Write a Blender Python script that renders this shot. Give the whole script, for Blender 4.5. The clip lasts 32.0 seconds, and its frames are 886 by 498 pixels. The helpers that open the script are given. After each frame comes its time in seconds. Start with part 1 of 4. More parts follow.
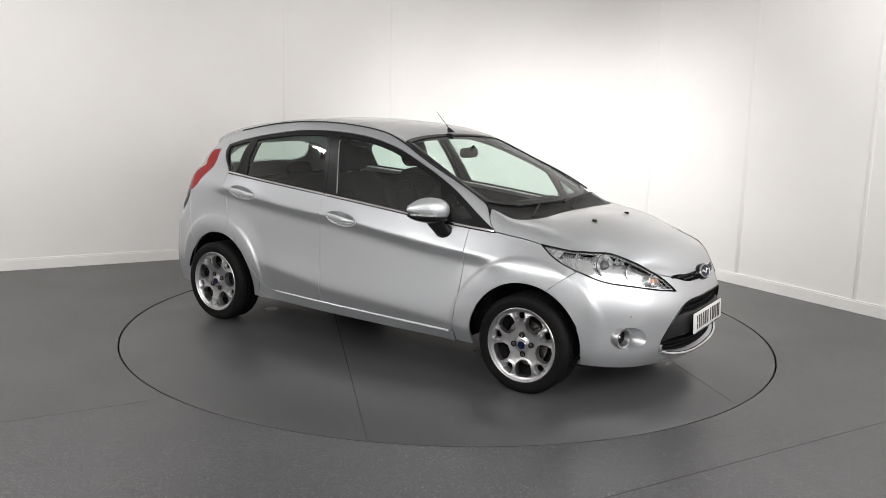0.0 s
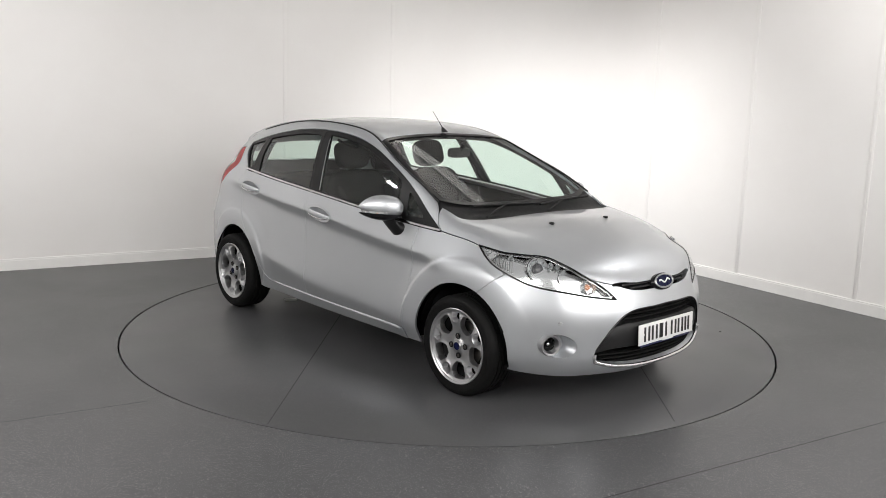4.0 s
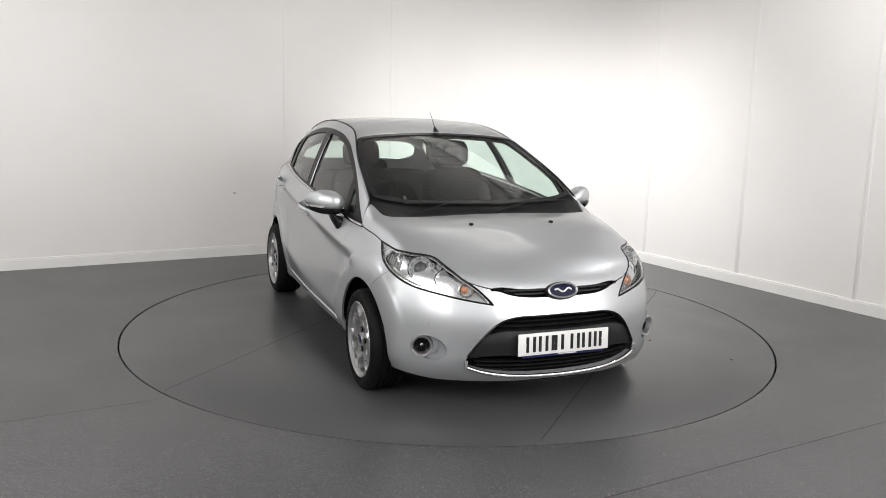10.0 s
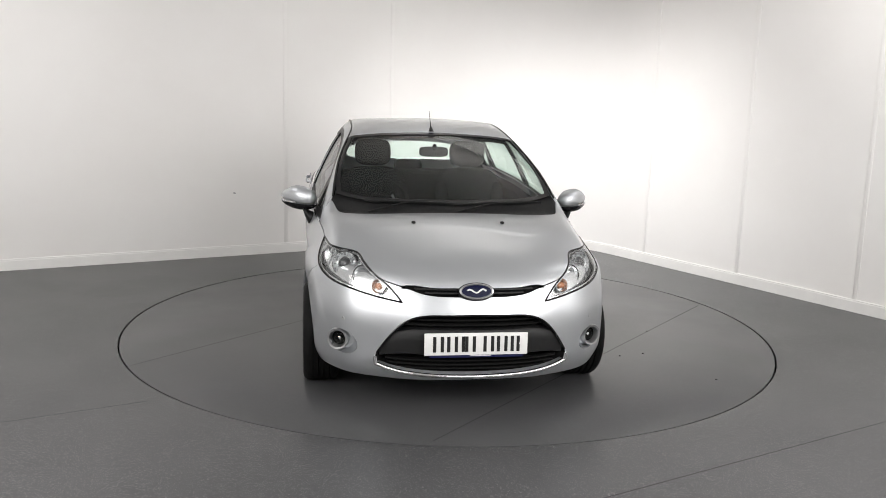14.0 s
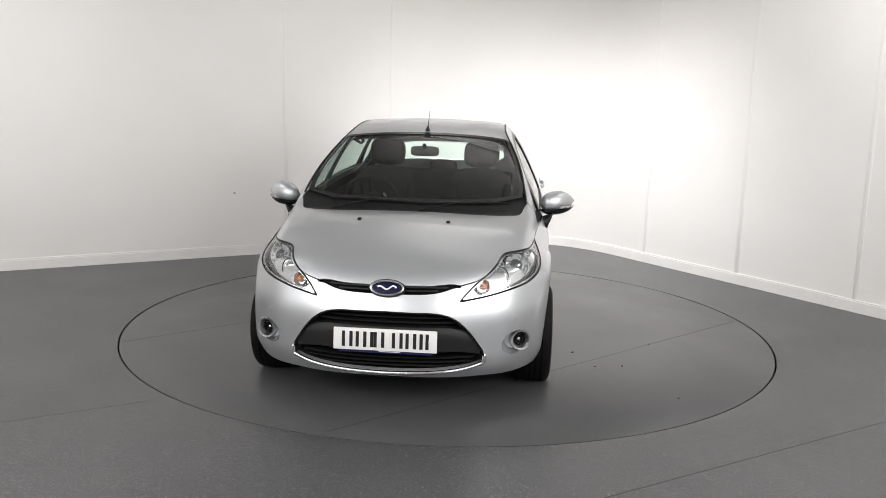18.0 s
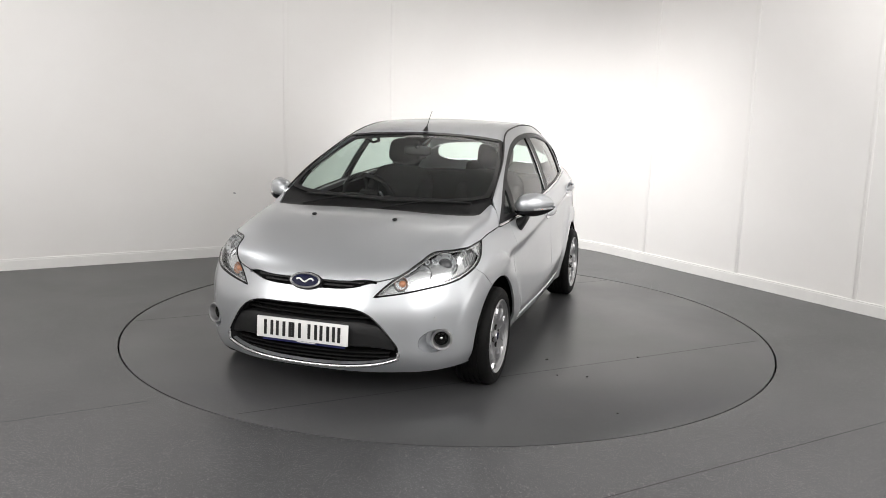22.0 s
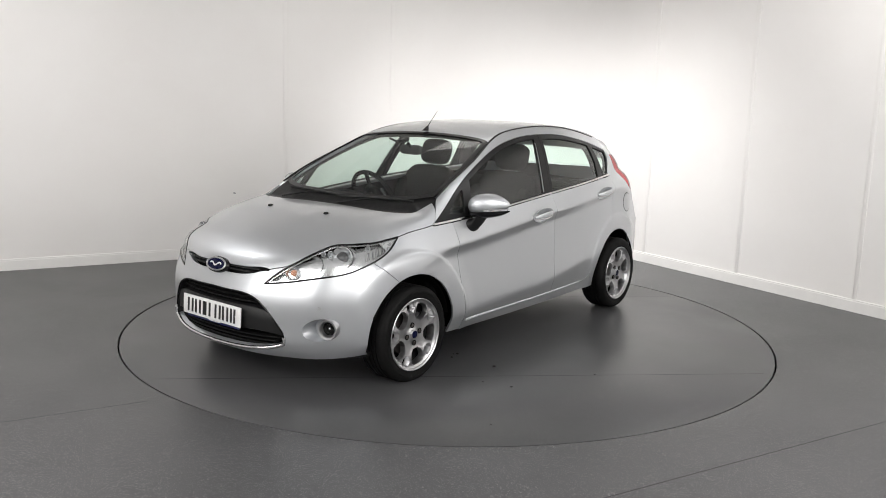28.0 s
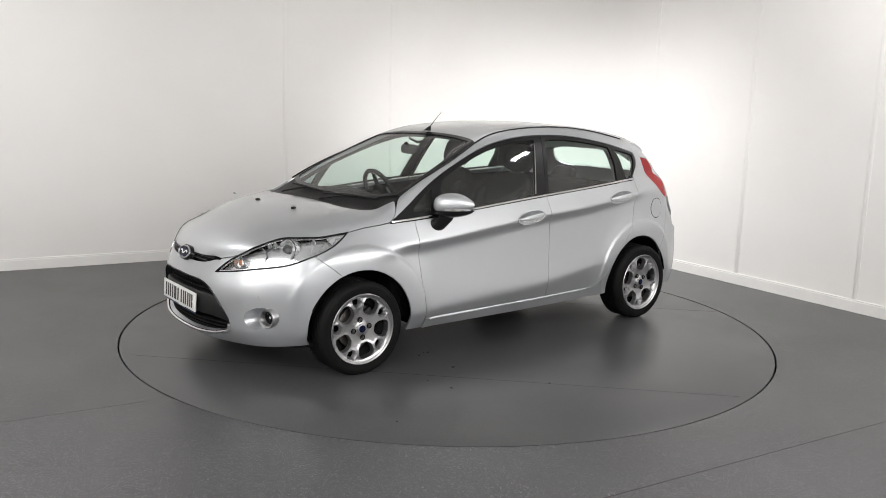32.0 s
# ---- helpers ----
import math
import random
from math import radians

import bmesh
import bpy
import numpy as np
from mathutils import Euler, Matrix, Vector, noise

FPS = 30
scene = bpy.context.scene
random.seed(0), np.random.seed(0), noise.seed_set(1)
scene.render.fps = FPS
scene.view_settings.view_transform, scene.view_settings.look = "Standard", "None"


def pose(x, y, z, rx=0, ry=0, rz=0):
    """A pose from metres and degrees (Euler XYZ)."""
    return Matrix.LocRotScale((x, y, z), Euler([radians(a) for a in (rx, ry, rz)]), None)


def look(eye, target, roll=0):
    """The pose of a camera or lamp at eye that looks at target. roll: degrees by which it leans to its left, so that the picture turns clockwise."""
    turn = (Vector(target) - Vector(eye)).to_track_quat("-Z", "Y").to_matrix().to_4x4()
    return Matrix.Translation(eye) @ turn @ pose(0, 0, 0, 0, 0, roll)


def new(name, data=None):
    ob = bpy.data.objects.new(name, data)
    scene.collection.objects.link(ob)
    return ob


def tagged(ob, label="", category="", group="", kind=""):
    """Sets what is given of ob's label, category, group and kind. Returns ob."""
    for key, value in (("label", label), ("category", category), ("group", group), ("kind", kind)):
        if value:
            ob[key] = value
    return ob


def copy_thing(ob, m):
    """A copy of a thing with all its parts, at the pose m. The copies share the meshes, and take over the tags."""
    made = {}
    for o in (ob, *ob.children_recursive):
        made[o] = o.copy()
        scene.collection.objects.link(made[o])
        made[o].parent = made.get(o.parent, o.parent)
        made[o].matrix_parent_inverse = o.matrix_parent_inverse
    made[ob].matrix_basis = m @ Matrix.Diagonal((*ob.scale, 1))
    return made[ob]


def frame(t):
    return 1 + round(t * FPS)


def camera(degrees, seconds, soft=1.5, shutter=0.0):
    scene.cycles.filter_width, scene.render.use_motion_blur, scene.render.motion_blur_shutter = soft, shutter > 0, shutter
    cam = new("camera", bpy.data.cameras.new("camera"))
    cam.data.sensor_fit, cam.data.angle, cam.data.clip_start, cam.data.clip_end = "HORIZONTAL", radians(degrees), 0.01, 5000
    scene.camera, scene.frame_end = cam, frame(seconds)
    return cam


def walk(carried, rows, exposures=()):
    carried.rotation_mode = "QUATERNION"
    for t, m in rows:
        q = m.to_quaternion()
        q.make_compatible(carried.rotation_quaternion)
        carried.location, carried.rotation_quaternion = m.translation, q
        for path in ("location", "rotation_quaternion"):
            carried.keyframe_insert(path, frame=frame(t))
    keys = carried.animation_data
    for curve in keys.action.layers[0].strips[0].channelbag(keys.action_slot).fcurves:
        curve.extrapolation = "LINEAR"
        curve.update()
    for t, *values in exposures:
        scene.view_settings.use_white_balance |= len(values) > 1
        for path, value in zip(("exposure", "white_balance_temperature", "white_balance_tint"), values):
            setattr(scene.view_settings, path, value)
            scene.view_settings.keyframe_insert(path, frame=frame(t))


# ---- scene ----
import collections
from mathutils.geometry import delaunay_2d_cdt

# ---- camera: it stands still ----
EYE = (0, -5.861, 1.560)
cam = camera(56.48, 32.0, .55)
STAND = look(EYE, (-.0448, .0497, .530), 1.584)
walk(cam, [(0.0, STAND), (32.0, STAND)])

# ---- light ----
CEILING = 3.25
world = bpy.data.worlds.new("world")
scene.world = world
world.use_nodes = True
world.node_tree.nodes["Background"].inputs[0].default_value = (.9, .95, 1, 1)
world.node_tree.nodes["Background"].inputs[1].default_value = .02
scene.view_settings.exposure = 0.0


def area(name, at, towards, w, h, watts, colour=(1, .982, .972), spread=180):
    lamp = bpy.data.lights.new(name, "AREA")
    lamp.shape, lamp.size, lamp.size_y, lamp.energy, lamp.color, lamp.spread = "RECTANGLE", w, h, watts, colour, radians(spread)
    ob = new(name, lamp)
    ob.matrix_world = look(at, towards)
    return ob


# light panels: place, size, power and the point of the room that each is tilted to
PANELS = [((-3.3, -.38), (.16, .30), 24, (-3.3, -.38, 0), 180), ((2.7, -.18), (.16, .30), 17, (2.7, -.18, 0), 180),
          # two unseen soft panels, added to light the car's front and the walls
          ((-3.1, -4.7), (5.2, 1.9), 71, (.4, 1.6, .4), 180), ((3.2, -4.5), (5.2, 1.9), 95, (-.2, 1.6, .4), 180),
          # unseen panel, added to brighten the wall's rounded corner
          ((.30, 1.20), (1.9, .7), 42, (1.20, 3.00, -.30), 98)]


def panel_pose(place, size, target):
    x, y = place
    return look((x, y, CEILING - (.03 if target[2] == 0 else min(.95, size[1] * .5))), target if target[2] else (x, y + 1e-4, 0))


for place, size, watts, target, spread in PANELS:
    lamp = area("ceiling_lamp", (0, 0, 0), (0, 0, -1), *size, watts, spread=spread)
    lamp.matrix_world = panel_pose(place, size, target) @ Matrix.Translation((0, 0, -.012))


# ---- materials ----
def material(name):
    m = bpy.data.materials.new(name)
    m.use_nodes = True
    return m, m.node_tree.nodes, m.node_tree.links, m.node_tree.nodes["Principled BSDF"]


def setp(b, **kw):
    for key, value in kw.items():
        b.inputs[key.replace("_", " ")].default_value = (*value, 1) if isinstance(value, tuple) else value


def noise_node(n, l, scale, detail=4, rough=.6, where="Object"):
    co = n.new("ShaderNodeTexCoord")
    t = n.new("ShaderNodeTexNoise")
    t.inputs["Scale"].default_value, t.inputs["Detail"].default_value, t.inputs["Roughness"].default_value = scale, detail, rough
    l.new(co.outputs[where], t.inputs["Vector"])
    return t


def ramp(n, l, src, a, b, lo, hi):
    r = n.new("ShaderNodeMapRange")
    r.inputs["From Min"].default_value, r.inputs["From Max"].default_value = a, b
    r.inputs["To Min"].default_value, r.inputs["To Max"].default_value = lo, hi
    l.new(src, r.inputs["Value"])
    return r.outputs["Result"]


def mixed(n, l, fac, a, b):
    m = n.new("ShaderNodeMix")
    m.data_type = "RGBA"
    for i, v in ((6, a), (7, b)):
        if isinstance(v, tuple):
            m.inputs[i].default_value = (*v, 1)
        else:
            l.new(v, m.inputs[i])
    if isinstance(fac, float):
        m.inputs[0].default_value = fac
    else:
        l.new(fac, m.inputs[0])
    return m.outputs[2]


def bumped(n, l, b, src, strength, distance):
    k = n.new("ShaderNodeBump")
    k.inputs["Strength"].default_value, k.inputs["Distance"].default_value = strength, distance
    l.new(src, k.inputs["Height"])
    l.new(k.outputs[0], b.inputs["Normal"])


def plain(name, colour, rough, metal=0.0, grain=0.0, grain_scale=300, wear=.12, **kw):
    """A surface with slight unevenness of tone and gloss, and a fine grain."""
    m, n, l, b = material(name)
    setp(b, Roughness=rough, Metallic=metal, **kw)
    big = noise_node(n, l, 6)
    dark = tuple(c * (1 - wear) for c in colour)
    l.new(mixed(n, l, ramp(n, l, big.outputs[0], .3, .7, 0, 1), dark, colour), b.inputs["Base Color"])
    l.new(ramp(n, l, noise_node(n, l, 40).outputs[0], .3, .7, max(rough * .88, .01), min(rough * 1.12, 1)), b.inputs["Roughness"])
    if grain:
        bumped(n, l, b, noise_node(n, l, grain_scale, 2).outputs[0], grain, .001)
    return m


def paint_material():
    m, n, l, b = material("silver_paint")
    setp(b, Metallic=.84, Roughness=.41, Coat_Weight=.85, Coat_Roughness=.05, Coat_IOR=1.45)
    flake = noise_node(n, l, 900, 1)
    l.new(mixed(n, l, ramp(n, l, flake.outputs[0], .35, .65, 0, 1), (.490, .508, .530), (.535, .553, .575)), b.inputs["Base Color"])
    l.new(ramp(n, l, noise_node(n, l, 5).outputs[0], .3, .7, .39, .43), b.inputs["Roughness"])
    return m


def glass_material(name, tint, gloss=.026, gloss_tint=(1, 1, 1)):
    m, n, l, b = material(name)
    clear, shine, mix = n.new("ShaderNodeBsdfTransparent"), n.new("ShaderNodeBsdfGlossy"), n.new("ShaderNodeMixShader")
    edge, power, gain = n.new("ShaderNodeLayerWeight"), n.new("ShaderNodeMath"), n.new("ShaderNodeMath")
    clear.inputs[0].default_value = (*tint, 1)
    shine.inputs["Roughness"].default_value, shine.inputs["Color"].default_value = .03, (*gloss_tint, 1)
    edge.inputs["Blend"].default_value = .5
    power.operation, gain.operation = "POWER", "MULTIPLY_ADD"
    power.inputs[1].default_value, gain.inputs[1].default_value, gain.inputs[2].default_value = 5.0, .88, gloss
    l.new(edge.outputs["Facing"], power.inputs[0])
    l.new(power.outputs[0], gain.inputs[0])
    l.new(gain.outputs[0], mix.inputs[0])
    l.new(clear.outputs[0], mix.inputs[1])
    l.new(shine.outputs[0], mix.inputs[2])
    l.new(mix.outputs[0], n["Material Output"].inputs[0])
    n.remove(b)
    return m


def glow(name, colour, strength):
    m, n, l, b = material(name)
    setp(b, Base_Color=colour, Emission_Color=colour, Emission_Strength=strength, Roughness=.5)
    return m


def wall_material():
    m, n, l, b = material("white_wall_paint")
    big, mid = noise_node(n, l, .7, 5), noise_node(n, l, 4, 6)
    tone = mixed(n, l, ramp(n, l, big.outputs[0], .3, .7, 0, 1), (.762, .745, .729), (.802, .79, .778))
    scuff = ramp(n, l, mid.outputs[0], .62, .8, 0, .12)
    l.new(mixed(n, l, scuff, tone, (.66, .65, .635)), b.inputs["Base Color"])
    l.new(ramp(n, l, mid.outputs[0], .3, .7, .42, .55), b.inputs["Roughness"])
    bumped(n, l, b, noise_node(n, l, 90, 3).outputs[0], .12, .002)
    return m


def vinyl_material(name, polish, sparkle, tone):
    """Grey safety vinyl with a fine sparkle; polish: how smooth the walked and driven surface has become."""
    m, n, l, b = material(name)
    co = n.new("ShaderNodeTexCoord")
    v = n.new("ShaderNodeTexVoronoi")
    v.inputs["Scale"].default_value = 290
    l.new(co.outputs["Object"], v.inputs["Vector"])
    white = n.new("ShaderNodeTexWhiteNoise")
    l.new(v.outputs["Position"], white.inputs["Vector"])
    cloud, grime, streak = noise_node(n, l, .8, 6), noise_node(n, l, 5, 8, .7), noise_node(n, l, 1.3, 3, .55)
    base = mixed(n, l, ramp(n, l, cloud.outputs[0], .3, .7, 0, 1), (.047 * tone, .048 * tone, .050 * tone), (.065 * tone, .065 * tone, .067 * tone))
    base = mixed(n, l, ramp(n, l, grime.outputs[0], .45, .75, 0, .3), base, (.058, .058, .062))
    fleck = ramp(n, l, white.outputs["Value"], .84, 1.0, 0, sparkle)
    base = mixed(n, l, fleck, base, (.42, .42, .42))
    dark = ramp(n, l, white.outputs["Value"], .24, 0, 0, .9 * sparkle)
    base = mixed(n, l, dark, base, (.018, .018, .019))
    l.new(base, b.inputs["Base Color"])
    l.new(ramp(n, l, streak.outputs[0], .3, .72, polish - .02, polish + .05), b.inputs["Roughness"])
    setp(b, Specular_IOR_Level=.5)
    bumped(n, l, b, white.outputs["Value"], .15 * sparkle, .0005)
    return m


M = {
    "paint": paint_material(),
    "wall": wall_material(),
    "skirting": plain("skirting_gloss_paint", (.80, .79, .775), .35, wear=.06),
    "floor": vinyl_material("grey_safety_vinyl", .36, .55, 1.06),
    "disc": vinyl_material("polished_safety_vinyl", .30, .12, 1.0),
    "seam": plain("seam_sealant", (.03, .03, .032), .6),
    # near black, for dark parts and for shade painted into the wheels
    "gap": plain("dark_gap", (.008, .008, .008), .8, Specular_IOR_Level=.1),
    "ceiling": plain("ceiling_white", (.76, .755, .75), .8, wear=.04),
    "black": plain("black_plastic", (.008, .008, .0085), .45, grain=.15, Specular_IOR_Level=.25),
    "gloss_black": plain("gloss_black", (.008, .008, .009), .16, Specular_IOR_Level=.3),
    "frame_black": plain("satin_black_film", (.007, .007, .0075), .36, Specular_IOR_Level=.22),
    "dark_plastic": plain("dark_grey_plastic", (.011, .011, .0115), .48, grain=.25, grain_scale=500, Specular_IOR_Level=.3),
    "rubber": plain("tyre_rubber", (.0065, .0065, .0065), .62, grain=.2, grain_scale=220, wear=.3, Specular_IOR_Level=.12),
    "alloy": plain("silver_alloy", (.47, .47, .48), .32, .95, wear=.06),
    "dull_alloy": plain("shaded_alloy", (.40, .40, .41), .38, .7, wear=.15),
    "steel": plain("worn_steel", (.17, .155, .145), .42, .9, wear=.45),
    "chrome": plain("chrome", (.78, .78, .79), .13, 1.0, wear=.03),
    "reflector": plain("lamp_reflector", (.70, .71, .72), .20, .80, wear=.05),
    "lamp_grey": plain("lamp_bezel", (.52, .53, .54), .28, .6),
    # seat and headliner colours darkened for cabin shade; the panes throw no shadow
    "fabric": plain("dark_seat_fabric", (.008, .0083, .0088), .95, grain=.2, grain_scale=260, Specular_IOR_Level=.06),
    "trim": plain("cabin_trim", (.007, .007, .0075), .7, grain=.3, Specular_IOR_Level=.12),
    "headliner": plain("headliner_cloth", (.03, .03, .029), .95, grain=.3, Specular_IOR_Level=.1),
    "red": plain("red_lamp_lens", (.30, .003, .006), .10, wear=.15, Specular_IOR_Level=.18),
    "amber": plain("amber_bulb", (.55, .24, .13), .2),
    "plate_white": plain("plate_white", (.78, .78, .77), .32, wear=.04),
    "plate_ink": plain("plate_black", (.012, .012, .012), .35),
    "blue": plain("blue_enamel", (.004, .006, .030), .28, Specular_IOR_Level=.1),
    "strip_blue": plain("blue_strip", (.008, .012, .07), .3),
    "glass": glass_material("green_tinted_glass", (.88, .965, .925), .022),
    "dark_glass": glass_material("side_glass", (.82, .935, .88), .07),
    "lens": glass_material("clear_lamp_cover", (.95, .96, .96)),
    "lamp_glass": plain("projector_glass", (.075, .075, .08), .10, wear=.3),
    "mirror": plain("mirror_glass", (.85, .85, .86), .02, 1.0, wear=.01),
    "diffuser": glow("lamp_diffuser", (1, .98, .95), 2.0),
    "debris": plain("debris", (.02, .018, .016), .8),
}


# ---- mesh helpers ----
def part(name, geo, mat, parent=None, label=""):
    """Links one mesh object. geo: corners, faces and, where they are known, the normals at the corners."""
    verts, faces, normals = (*geo, None)[:3]
    me = bpy.data.meshes.new(name)
    me.from_pydata([tuple(map(float, v)) for v in verts], [], [tuple(map(int, f)) for f in faces])
    me.materials.append(M[mat])
    me.polygons.foreach_set("use_smooth", [True] * len(me.polygons))
    if normals is None:
        me.set_sharp_from_angle(angle=radians(38))
    else:
        me.normals_split_custom_set_from_vertices([tuple(map(float, v)) for v in normals])
    me.update()
    ob = new(name, me)
    if parent:
        ob.parent = parent
    if label:
        tagged(ob, label)
    return ob


def join(*geos):
    """Several pieces of one part as one mesh."""
    vs, fs, base = [], [], 0
    for g in geos:
        v, f = list(g[0]), list(g[1])
        vs += [tuple(q) for q in v]
        fs += [tuple(i + base for i in q) for q in f]
        base += len(v)
    return vs, fs


def flip(geo):
    """The mirror image on the car's other side."""
    v = np.array(geo[0], float) * (1, -1, 1)
    f = [tuple(reversed(q)) for q in geo[1]]
    return (v, f) if len(geo) < 3 or geo[2] is None else (v, f, np.array(geo[2]) * (1, -1, 1))


def moved(geo, m):
    return [tuple(m @ Vector(tuple(map(float, v)))) for v in geo[0]], geo[1]


def block(x0, x1, y0, y1, z0, z1, bevel=0.0, segments=2):
    bm = bmesh.new()
    bmesh.ops.create_cube(bm, size=1, matrix=Matrix.LocRotScale(((x0 + x1) / 2, (y0 + y1) / 2, (z0 + z1) / 2), None, (x1 - x0, y1 - y0, z1 - z0)))
    if bevel:
        bmesh.ops.bevel(bm, geom=list(bm.edges), offset=bevel, segments=segments, affect="EDGES", profile=.5)
    bm.verts.index_update()
    geo = [tuple(v.co) for v in bm.verts], [tuple(v.index for v in f.verts) for f in bm.faces]
    bm.free()
    return geo


def cushion(x0, x1, y0, y1, z0, z1, power=3.5, n=14):
    """A padded, rounded block."""
    vs, fs = [], []
    rx, ry, rz = (x1 - x0) / 2, (y1 - y0) / 2, (z1 - z0) / 2
    pw = lambda c: math.copysign(abs(c) ** (2 / power), c)
    for i in range(n + 1):
        a = -math.pi / 2 + math.pi * i / n
        for j in range(2 * n):
            b = math.pi * j / n
            vs.append(((x0 + x1) / 2 + rx * pw(math.cos(a)) * pw(math.cos(b)), (y0 + y1) / 2 + ry * pw(math.cos(a)) * pw(math.sin(b)), (z0 + z1) / 2 + rz * pw(math.sin(a))))
    for i in range(n):
        for j in range(2 * n):
            k = (j + 1) % (2 * n)
            fs.append((i * 2 * n + j, i * 2 * n + k, (i + 1) * 2 * n + k, (i + 1) * 2 * n + j))
    return vs, fs


def loft(rings, closed=True, caps=True, end=False):
    """A skin over rings of equal count; end: closed at its last ring alone."""
    n = len(rings[0])
    vs = [tuple(map(float, v)) for r in rings for v in r]
    fs = []
    for i in range(len(rings) - 1):
        for j in range(n if closed else n - 1):
            k = (j + 1) % n
            fs.append((i * n + j, i * n + k, (i + 1) * n + k, (i + 1) * n + j))
    if caps and closed:
        fs += [tuple(reversed(range(n))), tuple(range((len(rings) - 1) * n, len(rings) * n))]
    if end:
        fs.append(tuple(range((len(rings) - 1) * n, len(rings) * n)))
    return vs, fs


def revolve(profile, n=48, close=False):
    """A profile of (radius, offset) turned round the y axis."""
    rings = [[(r * math.cos(2 * math.pi * j / n), o, r * math.sin(2 * math.pi * j / n)) for j in range(n)] for r, o in profile]
    if close:
        rings.append(rings[0])
    return loft(rings, True, False)


def tube(path, r, n=8, caps=True):
    """A round bar along a path; r: one radius, or one for each point."""
    path = [Vector(tuple(map(float, p))) for p in path]
    rs = r if isinstance(r, (list, tuple)) else [r] * len(path)
    rings, up = [], Vector((0, 0, 1))
    for i, p in enumerate(path):
        d = (path[min(i + 1, len(path) - 1)] - path[max(i - 1, 0)]).normalized()
        if abs(d.dot(up)) > .95:
            up = Vector((0, 1, 0))
        a = d.cross(up).normalized()
        b = a.cross(d)
        up = b
        rings.append([p + rs[i] * (math.cos(2 * math.pi * j / n) * a + math.sin(2 * math.pi * j / n) * b) for j in range(n)])
    return loft(rings, True, caps)


def even(pts, gap, closed=False, smooth=True):
    """Points at even steps along a smooth curve through the knots."""
    p = np.array(pts, float)
    s = np.concatenate([[0], np.cumsum(np.linalg.norm(np.diff(p, axis=0), axis=1))])
    q = np.linspace(0, s[-1], max(2, int(math.ceil(s[-1] / gap)) + 1))
    if smooth and len(p) > 2:
        return np.stack([spline(*zip(s, p[:, i]))(q) for i in range(p.shape[1])], 1)
    return np.stack([np.interp(q, s, p[:, i]) for i in range(p.shape[1])], 1)


def inside(poly, q):
    """Which points q lie in a polygon."""
    a, b = poly, np.roll(poly, -1, 0)
    x, y = q[:, :1], q[:, 1:]
    cross = (a[:, 1] > y) != (b[:, 1] > y)
    with np.errstate(divide="ignore", invalid="ignore"):
        at = a[:, 0] + (y - a[:, 1]) / (b[:, 1] - a[:, 1]) * (b[:, 0] - a[:, 0])
    return (cross & (x < at)).sum(1) % 2 == 1


def fill(loops, gap):
    """Triangles that fill an outline with holes: points in the plane and faces."""
    pts, edges = [], []
    for lp in loops:
        k = len(pts)
        pts += [tuple(q) for q in lp]
        edges += [(k + i, k + (i + 1) % len(lp)) for i in range(len(lp))]
    rim = np.array(pts)
    lo, hi = rim.min(0), rim.max(0)
    gx, gy = np.arange(lo[0] + gap / 2, hi[0], gap), np.arange(lo[1] + gap / 2, hi[1], gap * .87)
    grid = np.array([(x + (gap / 2 if j % 2 else 0), y) for j, y in enumerate(gy) for x in gx])

    def kept(q):
        ok = inside(np.array(loops[0]), q)
        for lp in loops[1:]:
            ok &= ~inside(np.array(lp), q)
        return ok
    if len(grid):
        grid = grid[kept(grid)]
    if len(grid):
        near = np.concatenate([np.min(np.linalg.norm(c[:, None] - rim[None], axis=2), 1) for c in np.array_split(grid, max(1, len(grid) // 800))])
        grid = grid[near > gap * .45]
    v, _, f, *_ = delaunay_2d_cdt([Vector(map(float, q)) for q in [*pts, *map(tuple, grid)]], edges, [], 0, 1e-6)
    v = np.array([tuple(q) for q in v])
    f = np.array([tuple(q) for q in f])
    return v, f[kept(v[f].mean(1))]


# ---- the car's body surface: metres, x forwards, y to its left, z up, origin between the axles on the ground ----
def spline(*pts):
    """A smooth curve through the knots (natural cubic, straight beyond its ends)."""
    x, y = np.array(sorted(pts), float).T
    n, h = len(x), np.diff(x)
    a, b = np.eye(n), np.zeros(n)
    for i in range(1, n - 1):
        a[i, i - 1:i + 2] = h[i - 1], 2 * (h[i - 1] + h[i]), h[i]
        b[i] = 6 * ((y[i + 1] - y[i]) / h[i] - (y[i] - y[i - 1]) / h[i - 1])
    m = np.linalg.solve(a, b)

    def exact(q):
        c = np.clip(q, x[0], x[-1])
        i = np.clip(np.searchsorted(x, c) - 1, 0, n - 2)
        l, r, hi = x[i + 1] - c, c - x[i], h[i]
        v = (m[i] * l ** 3 + m[i + 1] * r ** 3) / (6 * hi) + (y[i] / hi - m[i] * hi / 6) * l + (y[i + 1] / hi - m[i + 1] * hi / 6) * r
        s0 = (y[1] - y[0]) / h[0] - h[0] * (2 * m[0] + m[1]) / 6
        s1 = (y[-1] - y[-2]) / h[-1] + h[-1] * (m[-2] + 2 * m[-1]) / 6
        return v + np.where(q < x[0], (q - x[0]) * s0, 0) + np.where(q > x[-1], (q - x[-1]) * s1, 0)
    table = np.linspace(x[0] - 1.5, x[-1] + 1.5, 6000)
    values = exact(table)
    return lambda q: np.interp(q, table, values)


def smax(a, b, k):
    return (a + b + np.sqrt((a - b) ** 2 + k * k)) / 2


def smin(a, b, k):
    return -smax(-a, -b, k)


def step(a, b, q):
    s = np.clip((q - a) / (b - a), 0, 1)
    return s * s * s * (s * (6 * s - 15) + 10)


